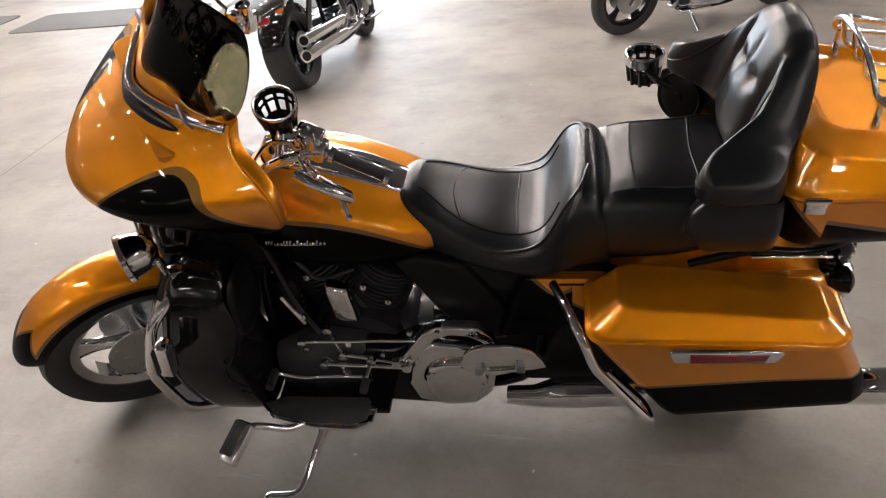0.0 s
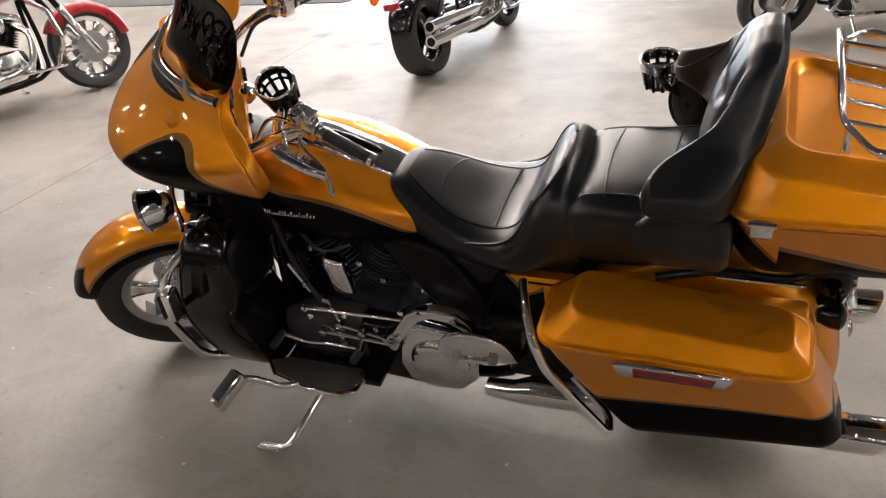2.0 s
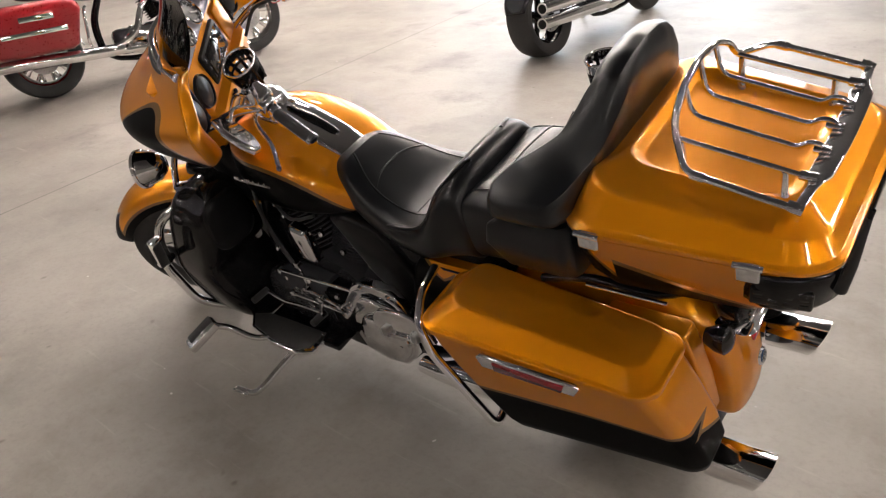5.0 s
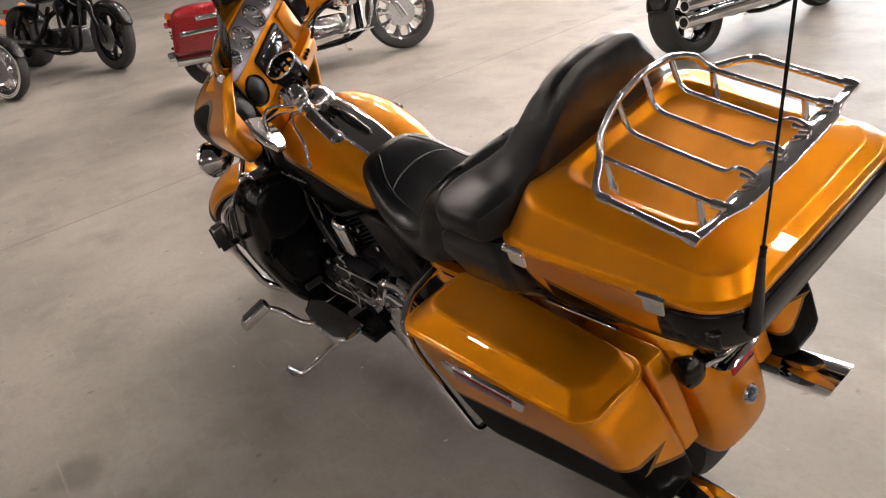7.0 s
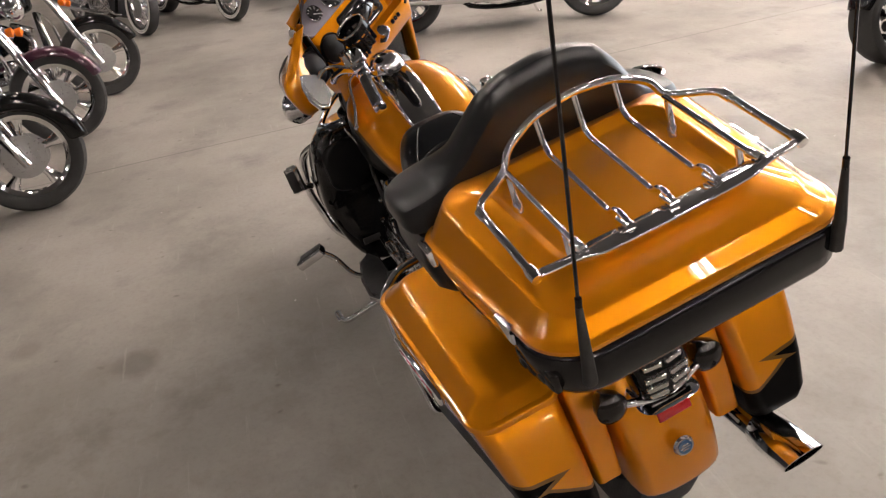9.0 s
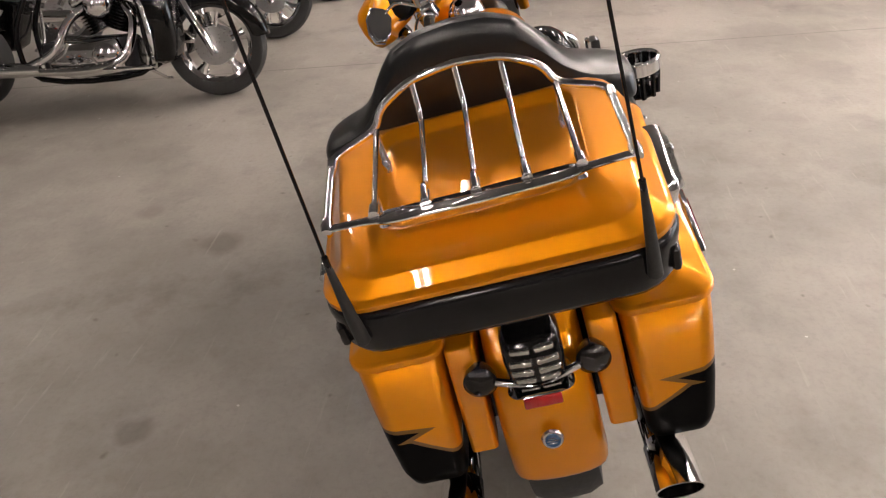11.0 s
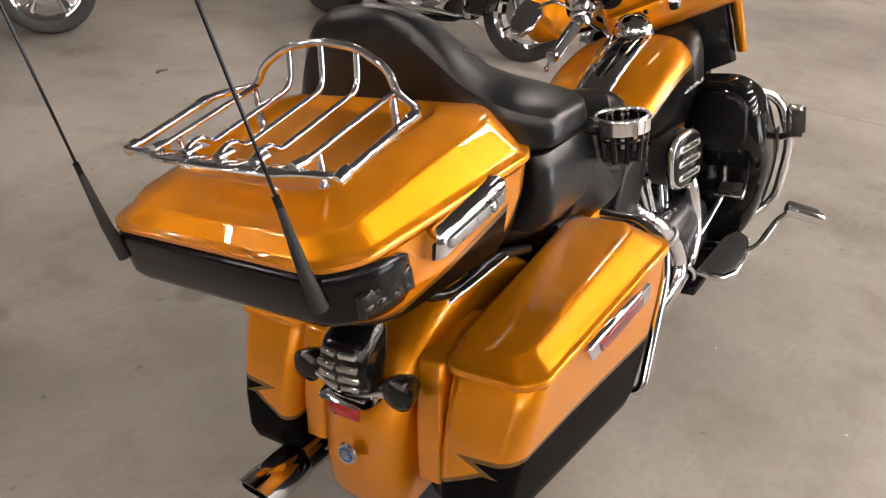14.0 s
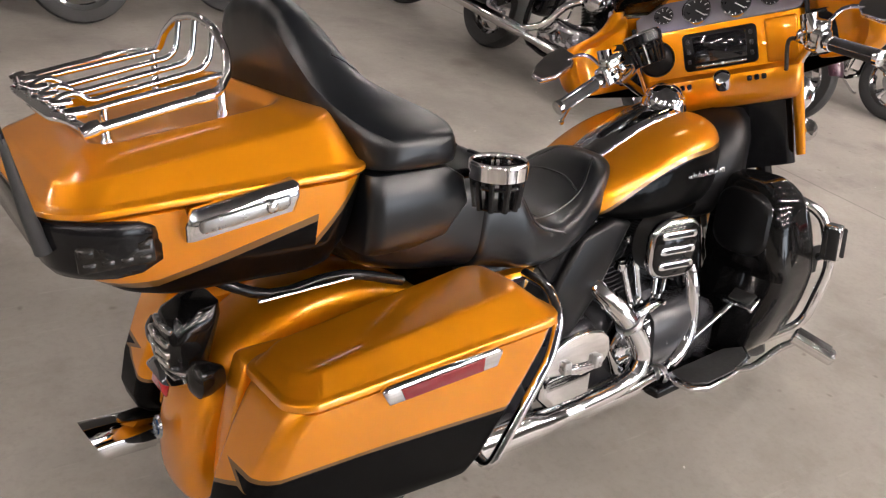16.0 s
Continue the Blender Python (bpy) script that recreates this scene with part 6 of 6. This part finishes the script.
for k in range(6):
    part("cover_fin", box_mesh(0.13, 0.012, 0.008, pose(-0.325, 0.172, 0.27 + 0.03 * k, 0, 8, 0), 0.003, 1), M["chrome"], engine)
for x, z in ((-0.46, 0.33), (-0.42, 0.26), (-0.30, 0.235), (-0.20, 0.28), (-0.17, 0.36), (-0.24, 0.44), (-0.36, 0.455), (-0.44, 0.42)):
    part("bolt", lathe_mesh([(0.0, 0.008), (0.008, 0.007), (0.009, 0.0)], 10, axis_matrix((x, 0.169, z), (0, 1, 0)), caps=False), M["chrome"], engine)
for x in (-0.43, -0.38, -0.295, -0.245):
    part("lifter_block", lathe_mesh([(0.0, -0.01), (0.018, -0.01), (0.018, 0.03), (0.014, 0.045), (0.0, 0.045)], 14, axis_matrix((x, 0.125, 0.425), (0, 0.1, 1)), caps=False), M["chrome"], engine)
    part("pushrod_cup", lathe_mesh([(0.0, 0.0), (0.017, 0.0), (0.017, 0.02), (0.0, 0.02)], 14, axis_matrix((x * 1.0 + (x + 0.335) * 0.35, 0.108, 0.575), (0, 0.1, 1)), caps=False), M["chrome"], engine)
for a in (-22.5, 22.5):
    d = Vector((math.sin(radians(a)), 0, math.cos(radians(a))))
    part("rocker_trim", box_mesh(0.12, 0.02, 0.026, axis_matrix(CRANK + d * 0.36 + Vector((0, 0.088, 0)), d), 0.008, 2), M["chrome"], engine, "chrome rocker trim")
part("oil_filter", lathe_mesh([(0.0, 0.05), (0.03, 0.048), (0.038, 0.04), (0.038, -0.03)], 20, axis_matrix((-0.56, 0.06, 0.30), (-1, 0.3, 0)), caps=False), M["chrome"], engine, "chrome oil filter")
part("heat_clamp", torus_mesh(0.029, [(0.004 * math.cos(a), 0.010 * math.sin(a)) for a in (k * math.pi / 4 for k in range(8))], 20, axis_matrix((-0.30, 0.23, 0.262), (1, 0.05, 0.05))), M["alloy"], bike)
part("heat_clamp", torus_mesh(0.034, [(0.004 * math.cos(a), 0.010 * math.sin(a)) for a in (k * math.pi / 4 for k in range(8))], 20, axis_matrix((-0.135, 0.227, 0.47), (-0.5, 0.1, -0.8))), M["alloy"], bike)
pedal = part("brake_pedal", tube_mesh(smooth_path([(-0.36, 0.20, 0.27), (-0.48, 0.225, 0.35), (-0.60, 0.255, 0.44)], 4), 0.010, 8), M["chrome"], bike, "chrome brake pedal")
part("pedal_pad", box_mesh(0.095, 0.10, 0.02, pose(-0.62, 0.275, 0.455, 0, 30, 0), 0.006), M["chrome"], pedal)
part("pedal_rubber", box_mesh(0.07, 0.075, 0.006, pose(-0.6165, 0.275, 0.4658, 0, 30, 0), 0.002, 1), M["rubber"], pedal)


# ---- the other motorcycles in the hall ----
def parked_bike(name, label, at, heading, paint="gloss", spokes=5, wire=0, wall=None, rim="chrome", bags=False, trunk_box=False, batwing=False, legs=False, wide=0.17, twin=False, turned=0.0, mark="orange_lens", guard=True, size=1.0, trim="chrome"):
    """A parked cruiser; at is where its front tyre meets the floor, heading the way it faces, in degrees from +x."""
    m = pose(at[0], at[1], 0, 0, 0, heading + 180) @ Matrix.Scale(size, 4) @ pose(0.95, 0, 0) @ pose(0, 0, 0, 9, 0, 0)
    ob = thing(name, label, "motorcycle", m, group="parked motorcycles")
    P, T = M[paint], M[trim]
    f, r = (-0.95, 0, 0.32), (0.70, 0, 0.31)
    st = steering(Vector((-0.62, 0, 0.92)), 26, turned)
    wheel("front_wheel", ob, f, 0.32, 0.11, 0.235, st, spokes=spokes, wall=wall, rim_mat=rim, wire=wire)
    wheel("rear_wheel", ob, r, 0.31, wide, 0.21, spokes=spokes, wall=wall, rim_mat=rim, wire=wire, double=False)
    ax = Vector((math.sin(radians(26)), 0, math.cos(radians(26))))
    for s in (-1, 1):
        b = Vector(f) + Vector((0.01, s * 0.10, 0))
        leg = part("fork_leg", tube_mesh([b - ax * 0.05, b + ax * 0.36, b + ax * 0.37], [0.028, 0.03, 0.025], 12), T, ob, turn=st)
        part("fork_tube", tube_mesh([b + ax * 0.36, b + ax * 0.78], 0.024, 12), M["black"] if batwing else T, leg)
    part("front_fender", arch(f, 0.355, 0.075, 20 if not bags else 8, 150 if bags else 125, drop=0.05, lip=0.05 if bags else 0.02), P, ob, turn=st, thick=0.004, subdiv=1)
    part("rear_fender", arch(r, 0.355, 0.11, 30, 178 if bags else 165, drop=0.04, lip=0.06), P, ob, thick=0.004, subdiv=1)
    part("fuel_tank", hull([(-0.56, 0.06, 0.80, 0.90), (-0.52, 0.12, 0.76, 0.95), (-0.40, 0.165, 0.74, 0.965), (-0.22, 0.155, 0.73, 0.91), (-0.08, 0.10, 0.74, 0.84), (-0.03, 0.05, 0.76, 0.80)], 16, 2.5), P, ob, subdiv=1)
    part("seat", hull([(-0.08, 0.08, 0.72, 0.80), (0.0, 0.13, 0.68, 0.79), (0.15, 0.17, 0.66, 0.74), (0.30, 0.17, 0.66, 0.80), (0.38, 0.13, 0.70, 0.84), (0.55, 0.14, 0.72, 0.85), (0.72, 0.11, 0.74, 0.85), (0.76, 0.06, 0.76, 0.82)], 14, 2.8), M["leather"], ob, subdiv=1)
    part("handlebar", tube_mesh(smooth_path([(-0.33, -0.42, 1.02), (-0.42, -0.34, 1.06), (-0.55, -0.2, 1.08), (-0.60, -0.08, 1.0), (-0.60, 0.08, 1.0), (-0.55, 0.2, 1.08), (-0.42, 0.34, 1.06), (-0.33, 0.42, 1.02)], 4), 0.013, 8), T, ob, turn=st)
    c = Vector((-0.30, 0, 0.34))
    eng = part("engine", merge(box_mesh(0.36, 0.24, 0.24, pose(-0.28, 0, 0.30), 0.05, 2), box_mesh(0.30, 0.22, 0.20, pose(0.0, 0, 0.31), 0.05, 2)), M["engine"], ob)
    for a in (-22.5, 22.5):
        d = Vector((math.sin(radians(a)), 0, math.cos(radians(a))))
        prof = []
        for i in range(9):
            prof += [(0.065, i * 0.02), (0.09, i * 0.02 + 0.004), (0.09, i * 0.02 + 0.01), (0.065, i * 0.02 + 0.013)]
        part("cylinder", lathe_mesh(prof, 20, axis_matrix(c + d * 0.13, d)), M["black"], eng)
        part("rocker_box", box_mesh(0.15, 0.17, 0.06, axis_matrix(c + d * 0.13, d) @ pose(0, 0, 0.21), 0.02, 2), T, eng)
    for s in (-1, 1):
        part("side_case", plate([(-0.42, 0.30), (-0.38, 0.21), (-0.10, 0.18), (0.06, 0.22), (0.08, 0.34), (-0.02, 0.42), (-0.20, 0.40), (-0.38, 0.42)], s * 0.12, s * 0.06, 0.018, 2), T, eng)
        part("case_cover", lathe_mesh([(0.0, 0.02), (0.06, 0.018), (0.085, 0.0)], 24, axis_matrix((-0.03 if s < 0 else -0.30, s * 0.18, 0.31), (0, s, 0)), caps=False), T, eng)
        part("frame_tube", tube_mesh(smooth_path([(-0.56, s * 0.05, 0.76), (-0.57, s * 0.11, 0.40), (-0.48, s * 0.13, 0.19), (0.15, s * 0.13, 0.19), (0.25, s * 0.13, 0.45), (0.15, s * 0.10, 0.70)], 4), 0.018, 8), M["black"], ob)
        part("foot_board", box_mesh(0.30, 0.10, 0.02, pose(-0.48, s * 0.30, 0.25), 0.006), T, ob)
        part("shock", tube_mesh([(0.45, s * 0.15, 0.62), (0.66, s * 0.15, 0.36)], 0.024, 10), T, ob)
        if guard:
            part("engine_guard", tube_mesh(rounded_path([(-0.58, s * 0.05, 0.74), (-0.62, s * 0.32, 0.66), (-0.66, s * 0.36, 0.42), (-0.60, s * 0.2, 0.24), (-0.56, s * 0.08, 0.22)], 0.06), 0.016, 8), T, ob)
        if legs:
            part("leg_fairing", stack([(0.24, -0.74, -0.58, 0.08, 0.24, 0.04), (0.36, -0.80, -0.58, 0.07, 0.32, 0.06), (0.55, -0.80, -0.58, 0.08, 0.35, 0.07), (0.72, -0.76, -0.58, 0.09, 0.33, 0.07), (0.78, -0.72, -0.6, 0.12, 0.26, 0.05)], lambda p, s=s: Vector((p.x, s * p.y, p.z))), M["gloss"], ob, subdiv=1)
        part("turn_signal", lathe_mesh([(0.0, -0.05), (0.025, -0.04), (0.036, 0.0), (0.0, 0.015)], 16, axis_matrix((-0.82, s * 0.20, 0.80), (-1, 0, 0)), caps=False), M[mark], ob, turn=st)
        part("tail_signal", lathe_mesh([(0.0, -0.05), (0.025, -0.04), (0.036, 0.0), (0.0, 0.015)], 16, axis_matrix((1.02, s * 0.15, 0.66), (1, 0, 0)), caps=False), M[mark], ob)
        if bags:
            bag = part("saddlebag", stack([(0.34, 0.46, 1.0, 0.20, 0.36, 0.05), (0.37, 0.42, 1.02, 0.19, 0.40, 0.05), (0.62, 0.34, 0.98, 0.18, 0.42, 0.06), (0.66, 0.35, 0.97, 0.18, 0.42, 0.06), (0.70, 0.40, 0.93, 0.19, 0.38, 0.05), (0.715, 0.46, 0.86, 0.22, 0.33, 0.04)], lambda p, s=s: Vector((p.x, s * p.y, p.z))), P, ob)
            part("bag_trim", box_mesh(0.46, 0.012, 0.035, pose(0.70, s * 0.425, 0.50), 0.004), T, bag)
            part("bag_trim", box_mesh(0.24, 0.012, 0.04, pose(0.66, s * 0.428, 0.60), 0.004), T, bag)
            part("bag_rail", tube_mesh(rounded_path([(0.30, s * 0.25, 0.62), (0.33, s * 0.43, 0.60), (0.36, s * 0.44, 0.36), (0.34, s * 0.26, 0.33)], 0.04), 0.012, 8), T, bag)
    part("header_pipe", tube_mesh(smooth_path([(-0.44, 0.08, 0.60), (-0.50, 0.16, 0.50), (-0.42, 0.21, 0.30), (-0.20, 0.22, 0.24), (0.20, 0.23, 0.25)], 5), 0.026, 10), T, ob)
    part("header_pipe", tube_mesh(smooth_path([(-0.18, 0.09, 0.60), (-0.10, 0.17, 0.52), (0.0, 0.22, 0.36), (0.20, 0.23, 0.27)], 5), 0.026, 10), T, ob)
    for k, z in enumerate((0.28, 0.385) if twin else (0.28,)):
        pipe = part("silencer", tube_mesh([(0.10, 0.235, z - 0.02), (0.20, 0.24, z - 0.015), (1.02 - 0.03 * k, 0.25, z + 0.02)], [0.03, 0.046, 0.046], 16), T, ob)
        # black disc on the capped end imitates the shaded inside of the pipe
        part("silencer_bore", lathe_mesh([(0.0, 0.0), (0.034, 0.0), (0.034, 0.004), (0.0, 0.004)], 16, axis_matrix((1.019 - 0.03 * k, 0.25, z + 0.02), (1, 0, 0.05)), caps=False), M["black"], pipe)
    part("air_cleaner", lathe_mesh([(0.0, 0.05), (0.06, 0.045), (0.08, 0.02), (0.085, 0.0)], 24, axis_matrix((-0.29, 0.12, 0.62), (0, 1, 0)), caps=False), T, eng)
    part("tail_lamp", box_mesh(0.05, 0.12, 0.05, pose(1.04, 0, 0.60), 0.012, 2), M["red_lens"], ob)
    part("headlamp", lathe_mesh([(0.0, 0.05), (0.06, 0.04), (0.085, 0.0), (0.075, -0.06), (0.03, -0.10)], 20, axis_matrix((-0.86, 0, 0.95), (-1, 0, 0)), caps=False), T, ob, turn=st)
    part("side_stand", tube_mesh([(-0.40, -0.14, 0.2), (-0.46, -0.40, 0.075), (-0.50, -0.40, 0.072)], 0.011, 8), T, ob)
    if batwing:
        rows = []
        for y in (-0.42, -0.39, -0.3, -0.15, 0, 0.15, 0.3, 0.39, 0.42):
            k = abs(y) / 0.42
            rows.append([Vector((-0.85 + 0.22 * k * k, y, 0.90 + 0.05 * k)), Vector((-0.98 + 0.36 * k * k, y, 0.98)), Vector((-0.94 + 0.34 * k * k, y, 1.12 - 0.03 * k)), Vector((-0.80 + 0.2 * k * k, y, 1.24 - 0.14 * k * k))])
        part("fairing", grid_mesh(rows), P, ob, turn=st, thick=0.006, subdiv=2)
    if trunk_box:
        part("trunk", stack([(0.84, 0.76, 1.18, -0.27, 0.27, 0.08), (0.88, 0.73, 1.22, -0.30, 0.30, 0.08), (1.02, 0.72, 1.24, -0.31, 0.31, 0.09), (1.08, 0.76, 1.21, -0.28, 0.28, 0.09)]), P, ob)
    if bags:
        part("rear_bumper", box_mesh(0.06, 0.80, 0.075, pose(1.045, 0, 0.345), 0.02, 3), T, ob)
        for y in (-0.30, -0.22, -0.14, 0.14, 0.22, 0.30):
            part("bumper_pad", box_mesh(0.012, 0.05, 0.02, pose(1.03, y, 0.41), 0.004, 1), M["black"], ob)
        for s in (-1, 1):
            for z in (0.485, 0.51, 0.535):
                part("bag_end_trim", box_mesh(0.012, 0.19, 0.018, pose(1.008, s * 0.30, z), 0.004, 1), T, ob)
            part("bag_lamp", box_mesh(0.03, 0.16, 0.07, pose(0.99, s * 0.30, 0.60), 0.01, 2), M["red_lens"], ob)
    return ob


parked_bike("red_touring_motorcycle", "red touring motorcycle with chrome bag trim, parked on concrete", (-4.78, 4.82), 71, "red_paint", spokes=9, bags=True, trunk_box=True, batwing=True, turned=5, size=1.08)
parked_bike("black_red_cruiser", "black cruiser with a fat rear tyre and stacked chrome pipes", (-1.99, 7.30), 90, "gloss", rim="black", wide=0.22, twin=True, guard=False)
parked_bike("whitewall_cruiser", "black cruiser with whitewall tyres parked in a row", (-7.66, 1.52), 30, "gloss", spokes=0, wire=28, wall=True)
parked_bike("chrome_wheel_cruiser", "black cruiser with chrome wheels parked in a row", (-7.62, 0.50), 30, "gloss", spokes=0, wire=28, wall=True)
parked_bike("dark_roadster", "dark grey roadster with black wheels parked in a row", (-7.80, 2.70), 20, "gloss", spokes=7, rim="black", guard=False, wide=0.24, size=1.15, trim="black")
parked_bike("black_bagger", "black touring bagger with polished front wheel and leg fairings", (-2.49, 0.17), 96, "gloss", bags=True, batwing=True, legs=True, spokes=5)
parked_bike("purple_cruiser", "dark purple cruiser with a bright front wheel", (-3.80, 0.17), 95, "purple_paint", spokes=9)
parked_bike("black_cruiser", "black cruiser with a chrome front wheel", (-5.0, 0.34), 94, "gloss", spokes=5)
parked_bike("black_tourer", "black tourer with a chrome front wheel and bags", (-2.17, -2.62), 120, "gloss", spokes=5, bags=True)
parked_bike("black_cruiser_spoked", "black cruiser with chrome-rimmed wheel", (-0.52, -2.24), 150, "gloss", spokes=5)
parked_bike("black_cruiser_cast", "black cruiser with five-spoke cast wheel", (0.50, -1.95), 180, "gloss", spokes=5)
parked_bike("blue_cruiser", "dark blue cruiser with orange turn signals", (0.40, 7.02), 215, "blue_paint", spokes=5, rim="black")


# ---- mats on the far floor ----
def floor_mat(x, y, sx, sy, turn):
    ob = part("floor_mat", prism_mesh(rrect(-sx / 2, sx / 2, -sy / 2, sy / 2, 0.12, 5), 0.012, pose(x, y, 0, 0, 0, turn), 0.004), M["mat"])
    tagged(ob, "grey rubber floor mat with rounded corners", "floor mat", group="floor mats")


floor_mat(-5.6, 8.6, 2.2, 1.0, 8)
floor_mat(-3.4, 9.1, 1.8, 1.0, 8)
floor_mat(-8.0, 8.4, 1.8, 1.0, 8)


# ---- a dry leaf on the floor ----
def leaf(x, y, turn):
    rows = []
    for i in range(7):
        t = i / 6
        half = 0.018 * math.sin(math.pi * min(0.98, max(0.03, t))) ** 0.7
        rows.append([Vector(((t - 0.5) * 0.09, k * half, 0.003 + 0.010 * abs(k) ** 1.5 + 0.006 * math.sin(3 * t + k))) for k in (-1, -0.5, 0, 0.5, 1)])
    ob = part("dry_leaf", grid_mesh(rows), M["leaf"], thick=0.001)
    ob.matrix_world = pose(x, y, 0, 0, 0, turn)
    tagged(ob, "small curled dry brown leaf on the concrete", "leaf")


M["leaf"] = material("dry_leaf", (0.14, 0.085, 0.05), 0.7, vary=0.3, scale=60)
leaf(-0.615, -1.14, 12)
